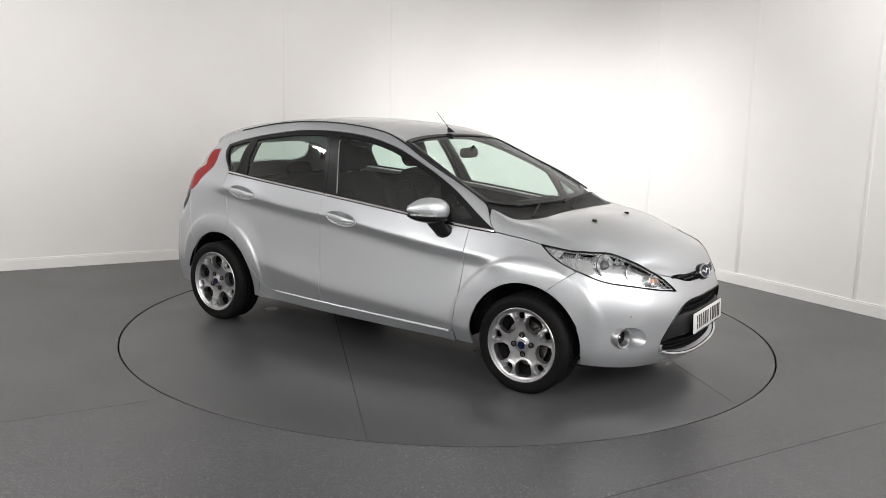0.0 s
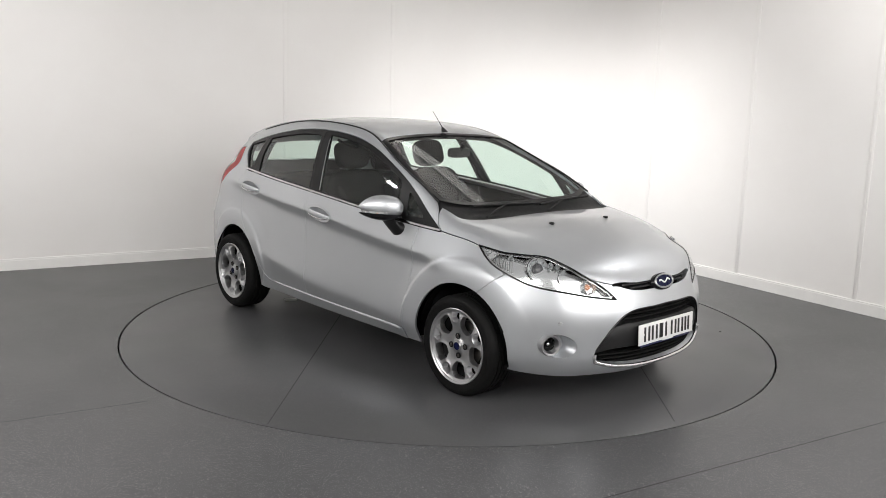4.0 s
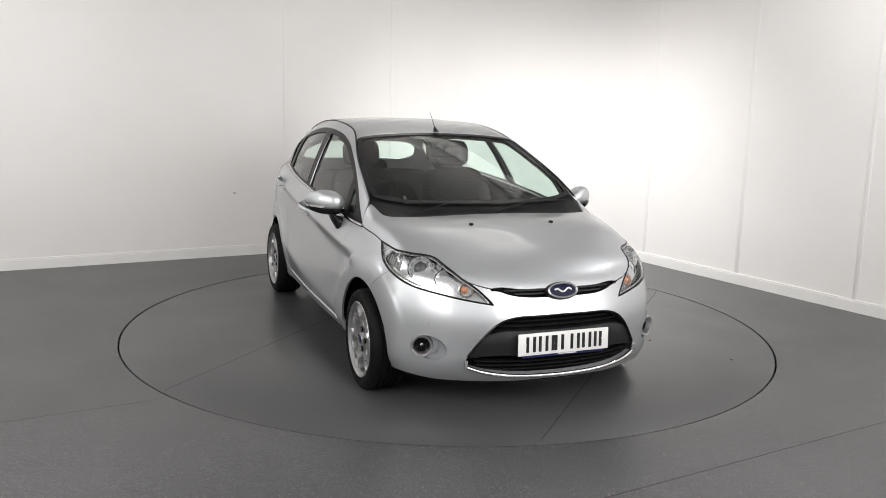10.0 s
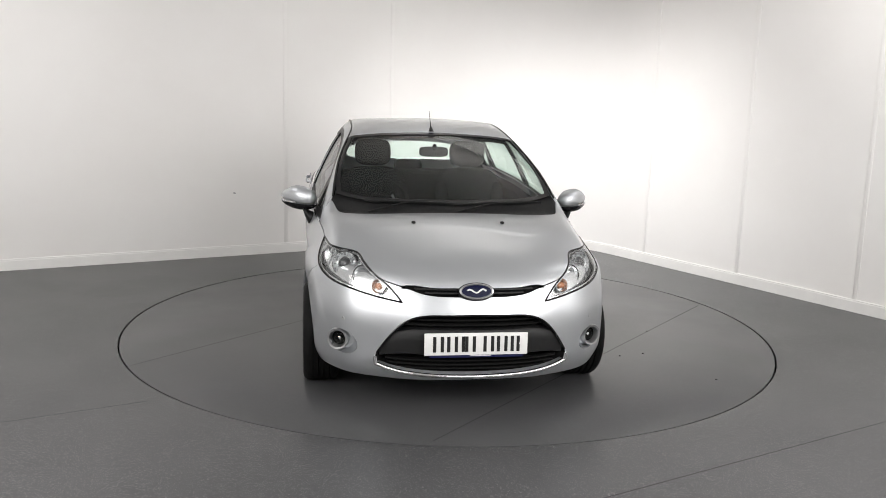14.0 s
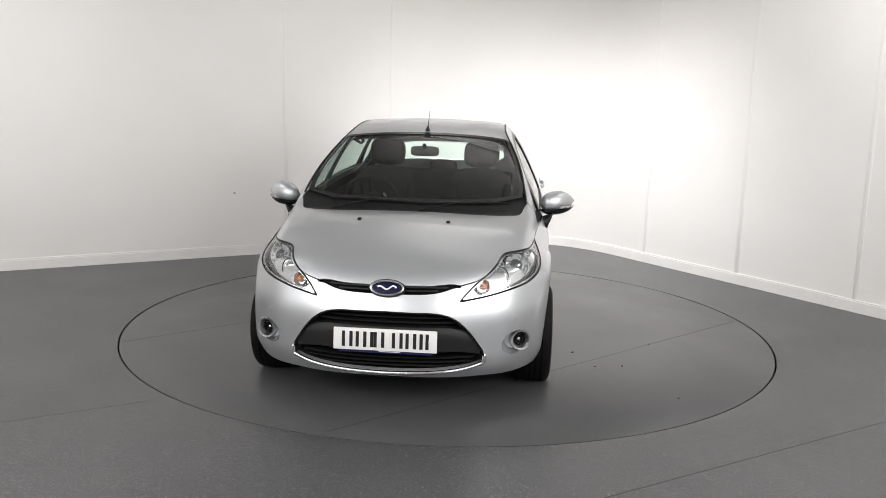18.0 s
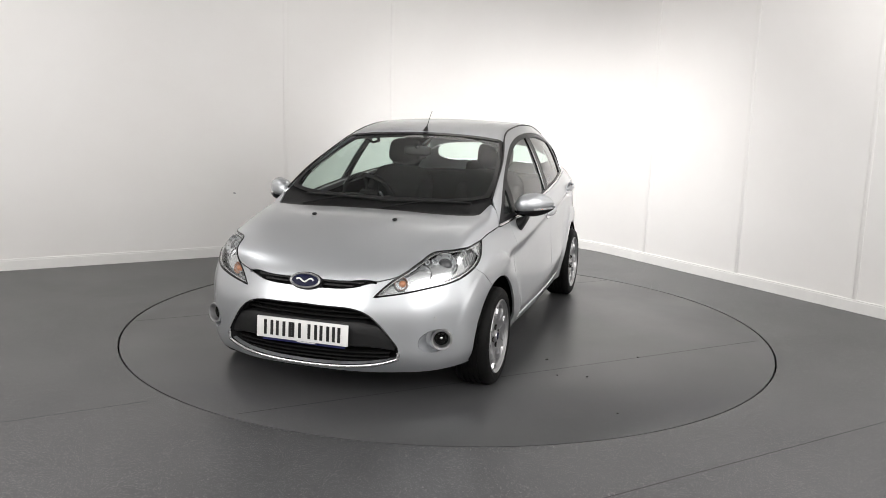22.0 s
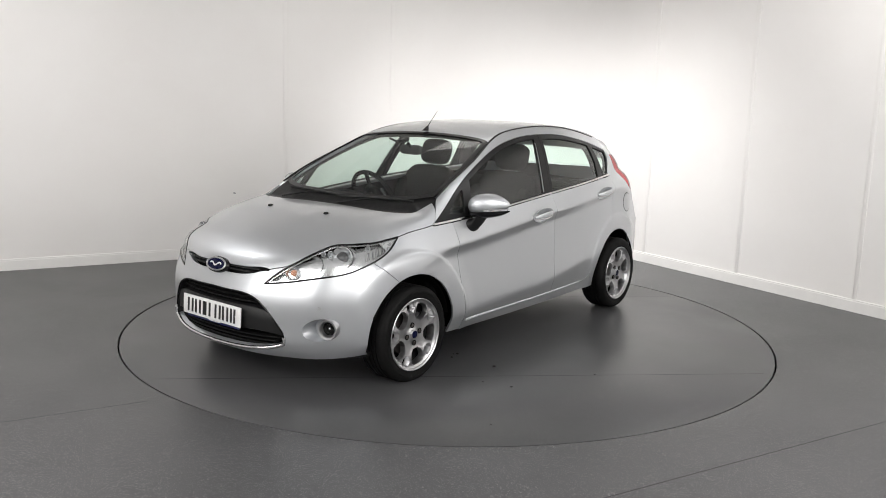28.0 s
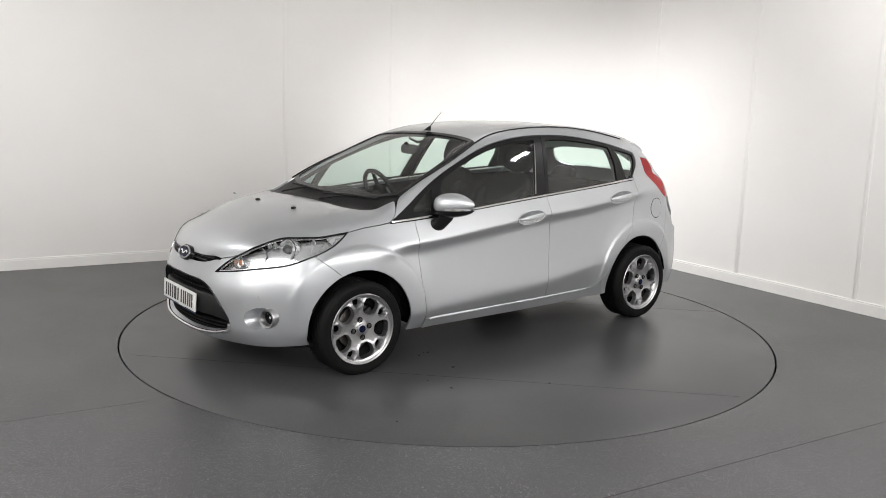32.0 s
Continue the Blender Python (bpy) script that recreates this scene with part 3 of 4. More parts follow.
    def wiper(ax, ay, bx, by, name):
        path = on(TOP, [(ax, ay), ((ax + bx) / 2, (ay + by) / 2 - .01), (bx, by)], .03)
        path = path + normal(path) * .010
        w = part(name, tube(path, .008, 6), "black", car, "black flat-blade wiper")
        mid = path[len(path) // 2]
        pivot = on(TOP, [(1.085, by + .02), (1.086, by + .02)])[0] + (0, 0, -.008)
        part("arm", tube([mid, (mid + pivot) / 2 + (0, 0, .004), pivot + (0, 0, .004), pivot], .006, 6), "black", w)
        return w
    wiper(.975, .58, 1.035, .03, "wiper")
    wiper(1.025, .04, .985, -.50, "wiper")
    # roof, its gutters and the aerial
    roof_back = on(TOP, [(-1.40, .502), (-1.435, .3), (-1.445, 0)])
    half_roof = chain(screen_top_edge[::-1], ditch, roof_back)
    roof_outline = chain(half_roof, (half_roof * (1, -1, 1))[::-1])
    roof = part("roof", panel(roof_outline, TOP, .022), "paint", car)
    part("headliner", panel(roof_outline, TOP, .08, sink=.045, rim=False), "headliner", car, "cloth headliner, darkened for cabin shade")
    both("roof_gutter", tube(ditch[:-8] + (0, 0, -.001), .0066, 6), "black", car, "black roof gutter strip")
    aerial = part("aerial", loft([[(.190 - .030 * k + .030 * (1 - k) ** .7 * math.cos(a), .019 * (1 - .8 * k) * math.sin(a), 1.380 + .036 * k) for a in np.linspace(0, 2 * math.pi, 13)[:-1]] for k in (0, .3, .6, .85, 1)]), "black", car, "black roof aerial")
    part("rod", tube([(.165, 0, 1.408), (.11, 0, 1.466), (.062, 0, 1.515)], [.003, .0022, .0016], 6), "black", aerial)

    # front bumper with its openings
    grille_half = [(0, .543), (.16, .540), (.285, .531), (.345, .507), (.41, .447), (.470, .362), (.492, .312), (.487, .281), (.43, .262), (.33, .244), (.2, .233), (0, .228)]
    pts = np.array(grille_half)
    nose_curve = lambda q: (lambda p: p[~np.isnan(p[:, 0])])(meet(np.stack([2.4 + 0 * q[:, 0], q[:, 0], q[:, 1]], 1), np.tile((-1., 0, 0), (len(q), 1)), 1.6, 60))
    g_half = np.concatenate([even(pts[:8], .014), even(pts[7:], .014)[1:]])
    grille_line = nose_curve(np.concatenate([g_half, (g_half * (-1, 1))[::-1][1:-1]]))
    fog_at = np.radians(39.6)
    ell = np.linspace(0, 2 * math.pi, 33)[:-1]
    fog_line = on(NOSE, np.stack([fog_at + np.radians(5.4) * np.cos(ell), .366 + .060 * np.sin(ell) + .006 * np.cos(ell)], 1), .01, False)
    upper_half = nose_curve(even(np.array([(.365, .660), (.345, .661), (.295, .648), (.25, .637), (.108, .628), (0, .626)]), .014))
    bottom = on(NOSE, [(radians(54.5), .205), (radians(40), .195), (radians(20), .197), (0, .203)])
    half_bumper = chain(upper_half[::-1], hood_corner[::-1], lamp_tip[::-1], lamp_low[::-1][:half - split], seam_up, arch_f(67.5, -12), bottom)
    bumper_line = chain(half_bumper, (half_bumper * (1, -1, 1))[::-1])
    bumper = part("front_bumper", panel(bumper_line, NOSE, .016, [grille_line, fog_line, fog_line * (1, -1, 1)], .0015, .03), "paint", car)
    # chin spoiler
    lip = on(NOSE, [(radians(a), .212) for a in np.linspace(-57, 57, 15)], .02)
    rings = [[q * (1, .985, 1) + (-.03, 0, .0), q * (1, .975, 1) + (-.045, 0, -.028), q * (1, .95, 1) + (-.09, 0, -.030), q * (1, .95, 1) + (-.10, 0, .02)] for q in lip]
    part("chin_spoiler", loft(rings), "black", bumper, "black chin under the bumper")
    # lower grille: dark surround, slats, chrome rim
    def shrunk(k, back, up=0.0):
        c = np.array([1.9, 0, .385])
        return np.array([((p - c) * (1, k, k) + c) + (-back, 0, up) for p in grille_line])
    grille = part("lower_grille", loft([grille_line, shrunk(.985, .012), shrunk(.93, .05), shrunk(.90, .10)], True, False), "dark_plastic", bumper, "dark plastic lower grille surround")
    back_ring = shrunk(.92, .10)
    part("backing", (np.array([*back_ring, back_ring.mean(0)]), [(i, (i + 1) % len(back_ring), len(back_ring)) for i in range(len(back_ring))]), "gap", grille)
    for z, w, d in ((.512, .33, .03), (.488, .37, .03), (.305, .44, .035), (.283, .43, .035), (.262, .38, .035)):
        ys = np.linspace(-w, w, 25)
        front = nose_curve(np.stack([ys, z + 0 * ys], 1))
        rings = [[q + (-d, 0, .004), q + (-d, 0, -.004), q + (-d - .03, 0, -.005), q + (-d - .03, 0, .005)] for q in front]
        part("slat", loft(rings), "gap", grille)
    beam_y = np.linspace(-.47, .47, 31)
    rings = []
    for yy in beam_y:
        e = min(1, (.47 - abs(yy)) / .16)
        q = nose_curve(np.array([(yy, .40)]))[0]
        up, dn = .472 - .035 * (1 - e), .335 - .02 * (1 - e) ** 2
        rings.append([(q[0] - .022, yy, up - .006), (q[0] - .012, yy, up - .018), (q[0] - .010, yy, (up + dn) / 2), (q[0] - .016, yy, dn + .008), (q[0] - .035, yy, dn), (q[0] - .07, yy, dn), (q[0] - .07, yy, up)])
    part("beam", loft(rings), "dark_plastic", grille, "dark grey cross beam behind the plate")
    low_rim = [q for q in grille_line if q[2] < .335]
    order = sorted(low_rim, key=lambda q: math.atan2(q[1], .6 - q[2]))
    part("chrome_rim", tube(np.array(order) + (.004, 0, -.002), .0105, 10), "chrome", grille, "chrome lower grille rim")
    top_rim = sorted([q for q in grille_line if q[2] >= .335], key=lambda q: math.atan2(q[1], q[2] - .1))
    part("rim", tube(np.array(top_rim) + (.000, 0, 0), .0045, 8), "gloss_black", grille, "black upper grille rim")
    # number plate
    px = float(nose_x(.40)) - .020
    plate = part("number_plate", moved(block(-.004, .004, -.260, .260, -.0555, .0555, .0025), Matrix.Translation((px + .012, 0, .4015)) @ Matrix.Rotation(radians(-3), 4, "Y")), "plate_white", bumper, "white number plate with dark bars")
    x = px + .0175
    for y0, w in ((.190, .054), (.120, .054), (.066, .020), (.030, .054), (-.062, .054), (-.130, .054), (-.196, .046)):
        for c in ((-w / 2 + .008, w / 2 - .008) if w > .03 else (0,)):
            part("plate_bar", moved(block(-.0008, .0008, c - y0 - .008, c - y0 + .008, -.039, .039), Matrix.Translation((x, 0, .402)) @ Matrix.Rotation(radians(-3), 4, "Y")), "plate_ink", plate)
    part("plate_strip", moved(block(-.002, .002, -.230, .240, -.010, .006), Matrix.Translation((px + .008, 0, .342))), "strip_blue", plate, "dark blue strip under the plate")
    part("strip_bar", moved(block(-.0006, .0006, -.03, .075, -.003, .002), Matrix.Translation((px + .0108, 0, .341))), "plate_white", plate)
    for y in (.222, -.222):
        part("screw", moved(revolve([(0, .003), (.006, .0025), (.007, 0)], 12), Matrix.Translation((x - .001, y, .402)) @ Matrix.Rotation(radians(-90), 4, "Z")), "plate_white", plate)
    # upper grille and emblem
    up_y = np.linspace(-.345, .345, 37)
    low_at = spline(*[(q[1], q[2]) for q in upper_half[::4]])
    rings = []
    for yy in up_y:
        zt, zb = .674, min(float(low_at(abs(yy))) - .002, .668)
        q = nose_curve(np.array([(yy, .66)]))[0]
        rings.append([(q[0] - .030, yy, zt + .012), (q[0] - .030, yy, zb - .012), (q[0] - .075, yy, zb - .012), (q[0] - .075, yy, zt + .012)])
    upper = part("upper_grille", loft(rings), "gap", car, "dark slim upper grille")
    for z in (.660, .643):
        ys = np.linspace(-.30, .30, 25) if z > .65 else np.linspace(-.25, .25, 25)
        front = nose_curve(np.stack([ys, z + 0 * ys], 1))
        part("slat", loft([[q + (-.010, 0, .0045), q + (-.006, 0, -.003), q + (-.032, 0, -.004), q + (-.032, 0, .004)] for q in front]), "black", upper)
    em = Matrix.Translation((1.960, 0, .656)) @ Matrix.Rotation(radians(-24), 4, "Y")
    oval = lambda ry, rz, xx: [(xx, ry * math.cos(a), rz * math.sin(a)) for a in np.linspace(0, 2 * math.pi, 41)[:-1]]
    emblem = part("emblem", moved(loft([oval(.094, .047, -.03), oval(.092, .046, .002), oval(.088, .043, .008)]), em), "gloss_black", car, "oval badge with a chrome ring on the nose")
    part("ring", moved(loft([oval(.087, .040, .006), oval(.086, .0395, .013), oval(.079, .034, .015), oval(.074, .0305, .010)], True, False), em), "alloy", emblem, "chrome ring")
    part("field", moved(loft([oval(.077, .0325, .004), oval(.076, .032, .0095), oval(.04, .016, .0115)]), em), "blue", emblem, "dark blue oval field")
    part("mark", moved(tube([(.0115, .048 - .096 * k, .010 * math.sin(9 * k) * (1 - .3 * k)) for k in np.linspace(0, 1, 19)], .0048, 6), em), "plate_white", emblem, "pale bar mark")
    # fog lamps, sensors
    fog_c = fog_line.mean(0)
    lamp_c = np.array([1.752, .672, .369])
    out = normal(np.array([fog_c]))[0]
    ax = np.array([.93, .36, 0])
    ax /= np.linalg.norm(ax)
    e1, e2 = np.array([-ax[1], ax[0], 0]), np.array([0, 0, 1.])

    def disc_ring(r, off, n=32, squash=1.0):
        # the ring starts where the opening's own outline starts
        return np.array([lamp_c + ax * off + r * (e1 * math.cos(a) * squash + e2 * math.sin(a)) for a in np.linspace(0, 2 * math.pi, n + 1)[:-1]])
    k = len(fog_line)
    mid = lambda s: fog_line * (1 - s) + disc_ring(.056, -.004, k) * s
    pocket = loft([fog_line, mid(.45) - out * .018, mid(.8) - out * .026, disc_ring(.054, -.012, k)], True, False)
    both("fog_recess", pocket, "paint", bumper)
    fogs = both("fog_lamp", loft([disc_ring(.058, -.03), disc_ring(.058, .010), disc_ring(.054, .018), disc_ring(.045, .016), disc_ring(.040, .004), disc_ring(.037, -.018)], True, False), "alloy", bumper, "round fog lamp with a chrome ring")
    both("reflector", loft([disc_ring(.040, -.010), disc_ring(.028, -.035), disc_ring(.012, -.042)], True, False, True), "gap", fogs)
    both("bulb_shield", moved(cushion(-.011, .011, -.011, .011, -.010, .010, 2, 8), Matrix.Translation(lamp_c - ax * .022)), "chrome", fogs)
    both("lens", loft([disc_ring(.040, -.004), disc_ring(.036, .001), disc_ring(.02, .004), disc_ring(.004, .005)], True, False, True), "lens", fogs, "clear fog lamp lens")
    sp = on(NOSE, [(math.atan2(.650, .795), .483), (math.atan2(.650, .795) + .001, .483)])[0]
    sn = normal(sp[None])[0]
    turn = Vector(sn).to_track_quat("Y", "Z").to_matrix().to_4x4()
    both("parking_sensor", moved(revolve([(0, .0015), (.0085, .0012), (.0095, -.001)], 16), Matrix.Translation(sp) @ turn), "lamp_grey", bumper, "small round parking sensor")
    both("sensor_gap", moved(revolve([(.0095, .0008), (.0112, .0006), (.0118, -.001)], 16), Matrix.Translation(sp) @ turn), "lamp_grey", bumper)

    # headlamps
    lamp = chain(lamp_low, lamp_tip, lamp_top[::-1])
    bowl = panel(lamp, LAMP, .02, shut=.002, depth=-.036, sink=.038)
    heads = both("headlamp", bowl, "reflector", car, "clear-covered headlamp with a round projector")
    both("bezel", tube(np.concatenate([lamp, lamp[:1]]) - normal(np.concatenate([lamp, lamp[:1]])) * .002, .0052, 6, False), "gloss_black", heads, "black headlamp edge")
    both("cover", panel(lamp, LAMP, .03, shut=.004, sink=.0005, rim=False), "lens", heads, "clear headlamp cover")[0].visible_shadow = False
    for o in heads:
        for c in o.children:
            c.visible_shadow = not c.name.startswith("cover")

    both("inner_trim", panel(lamp, LAMP, .012, [ring_of(lamp, LAMP, .012)], .002, .004, .007), "reflector", heads, "silver inner trim round the lamp")
    tip = np.concatenate([[q for q in lamp_top[::-1] if q[0] < 1.43], [q for q in lamp_low if q[0] < 1.40]])
    both("tip_panel", panel(tip, LAMP, .015, shut=.006, sink=.012, depth=.006), "lamp_grey", heads, "plain grey panel at the lamp's rear tip")

    def bowl_ring(c, axis, r, off, n=28):
        a = Vector(axis).normalized()
        u = a.cross(Vector((0, 0, 1))).normalized()
        v = u.cross(a)
        return [Vector(c) + a * off + r * (math.cos(t) * u + math.sin(t) * v) for t in np.linspace(0, 2 * math.pi, n + 1)[:-1]]
    fwd = (.90, .30, .25)
    pc = (1.606, .632, .728)
    both("projector", loft([bowl_ring(pc, fwd, .064, -.06), bowl_ring(pc, fwd, .064, .016), bowl_ring(pc, fwd, .060, .022), bowl_ring(pc, fwd, .055, .014), bowl_ring(pc, fwd, .044, .000), bowl_ring(pc, fwd, .040, .012), bowl_ring(pc, fwd, .036, .010)], True, False), "lamp_grey", heads, "chrome projector ring")
    both("projector_lens", loft([bowl_ring(pc, fwd, .037, .006), bowl_ring(pc, fwd, .032, .017), bowl_ring(pc, fwd, .020, .025), bowl_ring(pc, fwd, .006, .028)]), "lamp_glass", heads, "dark round projector lens")
    rc = (1.722, .545, .690)
    both("main_beam", loft([bowl_ring(rc, fwd, .050, .018), bowl_ring(rc, fwd, .046, .020), bowl_ring(rc, fwd, .040, -.005), bowl_ring(rc, fwd, .028, -.035), bowl_ring(rc, fwd, .010, -.045)], True, False, True), "reflector", heads, "main beam reflector")
    both("bulb_cap", moved(cushion(-.013, .013, -.013, .013, -.013, .013, 2.2, 8), Matrix.Translation(Vector(rc) + Vector(fwd).normalized() * .005)), "chrome", heads)
    both("beam_edge", tube(bowl_ring(rc, fwd, .0505, .019) + bowl_ring(rc, fwd, .0505, .019)[:1], .0022, 6, False), "dark_plastic", heads, "dark edge of the beam reflector")
    both("projector_edge", tube(bowl_ring(pc, fwd, .0655, .012) + bowl_ring(pc, fwd, .0655, .012)[:1], .0022, 6, False), "dark_plastic", heads, "dark edge of the projector ring")
    ic = (1.822, .470, .655)
    both("indicator", loft([bowl_ring(ic, fwd, .038, .014), bowl_ring(ic, fwd, .035, .016), bowl_ring(ic, fwd, .028, -.01), bowl_ring(ic, fwd, .018, -.022)], True, False, True), "reflector", heads, "indicator reflector")
    both("indicator_bulb", moved(cushion(-.019, .019, -.019, .019, -.017, .017, 2.0, 10), Matrix.Translation(Vector(ic) + Vector((-.006, .006, 0)))), "amber", heads, "amber indicator bulb")
    for k in range(6):
        a, b = lamp_top[np.argmin(np.abs(lamp_top[:, 0] - 1.37 - .022 * k))], lamp_low[np.argmin(np.abs(lamp_low[:, 0] - 1.42 - .026 * k))]
        line = np.array([a + (b - a) * s for s in (.30, .5, .72)])
        both("flute", tube(line - normal(line) * .030, .006, 6), "reflector", heads)
    for q, r in (((1.655, .590, .752), .018), ((1.672, .556, .748), .016), ((1.47, .690, .772), .0001 + .0179)):
        both("reflector_facet", loft([bowl_ring(q, fwd, r, .012, 6), bowl_ring(q, fwd, r * .8, .016, 6), bowl_ring(q, fwd, r * .3, -.008, 6)], True, False, True), "lamp_grey", heads)

    # rear: tail lamps, bumper, tailgate, rear window, spoiler
    rear_edge = [(-1.520, .590, 1.195), (-1.590, .640, 1.085), (-1.635, .690, .99), (-1.655, .708, .90)]
    tail_line = chain(lamp_front, on(REARLAMP, REARLAMP.uv(np.array([lamp_front[-1], rear_edge[-1]])), smooth=False), on(REARLAMP, REARLAMP.uv(np.array(rear_edge[::-1]))),
                      on(REARLAMP, REARLAMP.uv(np.array([rear_edge[0], lamp_front[0]])), smooth=False))
    tails = both("tail_lamp", panel(tail_line, REARLAMP, .016, shut=.002, sink=.002, depth=.008), "red", car, "tall red tail lamp")
    both("lamp_back", panel(tail_line, REARLAMP, .03, shut=.010, sink=.010, rim=False), "gap", tails)
    half_rear = chain(on(TAIL, [(0, .64), (radians(30), .64), (radians(47), .70), (radians(50.5), .895)]), bumper_seam[::1], arch_r(142, 200), on(TAIL, [(radians(58), .215), (radians(40), .20), (0, .20)]))
    inner_rear = on(TAIL, [(radians(28), .62), (radians(56), .62), (radians(56), 1.08), (radians(28), 1.08)], smooth=False)
    both("rear_inner_panel", panel(inner_rear, TAIL, .03, sink=.018, rim=False), "paint", car)
    part("rear_bumper", panel(chain(half_rear, (half_rear * (1, -1, 1))[::-1]), TAIL, .022), "paint", car)
    gate_half = chain(on(REAR, [(0, .65), (.45, .655), (.60, .70), (.698, .90), (.648, 1.05), (.580, 1.19), (.50, 1.30)]), on(REAR, [(.50, 1.30), (.3, 1.335), (0, 1.345)]))
    window_half = on(REAR, [(0, 1.075), (.30, 1.078), (.46, 1.085), (.51, 1.11), (.47, 1.22), (.43, 1.262), (.2, 1.275), (0, 1.277)])
    rear_window = chain(window_half, (window_half * (1, -1, 1))[::-1])
    gate = part("tailgate", panel(chain(gate_half, (gate_half * (1, -1, 1))[::-1]), REAR, .025, [rear_window]), "paint", car)
    part("rear_window", panel(rear_window, REAR, .06, shut=-.006, sink=.008, rim=False), "glass", gate, "green-tinted rear window").visible_shadow = False
    rings = []
    for yy in np.sin(np.linspace(-math.pi / 2, math.pi / 2, 41)) * .515:
        e = (abs(yy) / .515) ** 6
        zr = float(roof_top(np.array(-1.40), np.array(yy))) - .034 * e
        rings.append([(-1.37, yy, zr + .002), (-1.48, yy, zr - .018), (-1.570 + .035 * e, yy, zr - .046), (-1.598 + .045 * e, yy, zr - .066), (-1.594 + .045 * e, yy, zr - .085 - .03 * e), (-1.53, yy, zr - .125 - .025 * e), (-1.40, yy, zr - .125 - .025 * e)])
    spoiler = part("roof_spoiler", loft(rings), "paint", car, "silver spoiler over the tailgate")
    gate_corner = on(REAR, [(.50, 1.30), (.499, 1.301)])[0]
    corners = [ditch[-1], lamp_front[0], np.array(rear_edge[0]), gate_corner]
    cheek = chain(*[on(RAIL, RAIL.uv(np.array([corners[i], corners[(i + 1) % 4]])), smooth=False) for i in range(4)])
    both("spoiler_cheek", panel(cheek, RAIL, .016), "paint", spoiler)
    part("fuel_flap", panel(on(SIDE, [(-1.440 + .072 * math.cos(a), .828 + .074 * math.sin(a)) for a in np.linspace(0, 2 * math.pi, 37)[:-1]], smooth=False), SIDE, .02, sink=-.0022, depth=.004), "paint", car, "round silver fuel flap")
    part("fuel_flap_gap", panel(on(SIDE, [(-1.440 + .077 * math.cos(a), .828 + .079 * math.sin(a)) for a in np.linspace(0, 2 * math.pi, 37)[:-1]], smooth=False), SIDE, .02, sink=-.0006, depth=.003), "gap", car)

    # door handles
    for cx, cz, owner in ((-.055, .846, doors), (-.972, .934, rdoors)):
        base = on(SIDE, [(cx, cz), (cx + .001, cz)])[0]
        tilt = Matrix.Translation(base) @ Matrix.Rotation(radians(7), 4, "Y")
        cup = [[(.125 * k * math.cos(a), h, .046 * k * math.sin(a)) for a in np.linspace(0, 2 * math.pi, 33)[:-1]] for k, h in ((1.0, .001), (.97, .006), (.92, .006), (.82, .002), (.4, .0015))]
        cups = both("handle_cup", moved(loft(cup, True, True), tilt), "paint", owner, "oval handle recess")
        grip = []
        for u in np.linspace(-1, 1, 17):
            h = .004 + .030 * (1 - abs(u) ** 3.0)
            w = .019 * (1 - .55 * abs(u) ** 3)
            grip.append([(.112 * u, h + .008 * math.sin(a) + .0, .004 + w * math.cos(a)) for a in np.linspace(0, 2 * math.pi, 13)[:-1]])
        both("door_handle", moved(loft(grip), tilt), "paint", owner, "silver pull handle with a bright edge")
        line = [(.112 * u, .012 + .030 * (1 - abs(u) ** 3), -.013 + .010 * abs(u) ** 3) for u in np.linspace(-.95, .95, 15)]
        both("handle_edge", moved(tube(line, .0035, 6), tilt), "chrome", owner, "chrome handle edge")
    # lock on the driver's door handle
    lock = on(SIDE, [(-.135, .852), (-.134, .852)])[0] * (1, -1, 1)
    part("lock", moved(revolve([(0, -.003), (.009, -.003), (.011, 0)], 14), Matrix.Translation(lock + np.array((0, -.024, 0))) ), "chrome", doors[1], "round door lock")

    # wing mirrors: blunt towards the door, pointed outwards
    mirror_size = lambda u: max(.03, 1 - abs(u) ** 2.6) ** .55 if u < 0 else max(.03, 1 - u ** 1.8) ** .72

    def shell(k, lo=-1.0):
        rings = []
        for u in np.linspace(-1, 1, 15):
            y = .890 + .112 * u
            s = mirror_size(u)
            cx = .650 - .055 * (u + .2) - .02 * u * u
            rings.append([(cx + (.078 if math.cos(a) > 0 else .052) * s * k * math.copysign(abs(math.cos(a)) ** .8, math.cos(a)),
                           y, .968 + .006 * u + .073 * s * k * math.copysign(abs(math.sin(a)) ** .85, math.sin(a)) * (1 if math.sin(a) > 0 else .80)) for a in np.linspace(0, 2 * math.pi, 25)[:-1]])
        return loft(rings)
    mirrors = both("wing_mirror", shell(1.0), "paint", doors, "silver wing mirror on a black foot")
    lowcap = []
    for u in np.linspace(-.96, .96, 13):
        y = .890 + .113 * u
        s = mirror_size(u)
        cx = .650 - .055 * (u + .2) - .02 * u * u
        lowcap.append([(cx + (.081 if math.cos(a) > 0 else .054) * s * math.copysign(abs(math.cos(a)) ** .8, math.cos(a)), y, .934 + .006 * u + .042 * s * math.sin(a) * 1.0) for a in np.linspace(math.pi, 2 * math.pi, 13)])
    both("lower_cap", loft(lowcap), "gloss_black", mirrors, "black lower mirror housing")
    ind = [[(.650 - .055 * (u + .2) - .02 * u * u + .080 * mirror_size(u) * math.cos(b) + .002, .890 + .115 * u, .942 + .006 * u + dz) for b, dz in ((.05, .005), (.0, -.006), (-.3, -.006), (-.3, .005))] for u in np.linspace(.15, .95, 15)]
    both("repeater", loft(ind), "lamp_grey", mirrors, "clear indicator repeater")
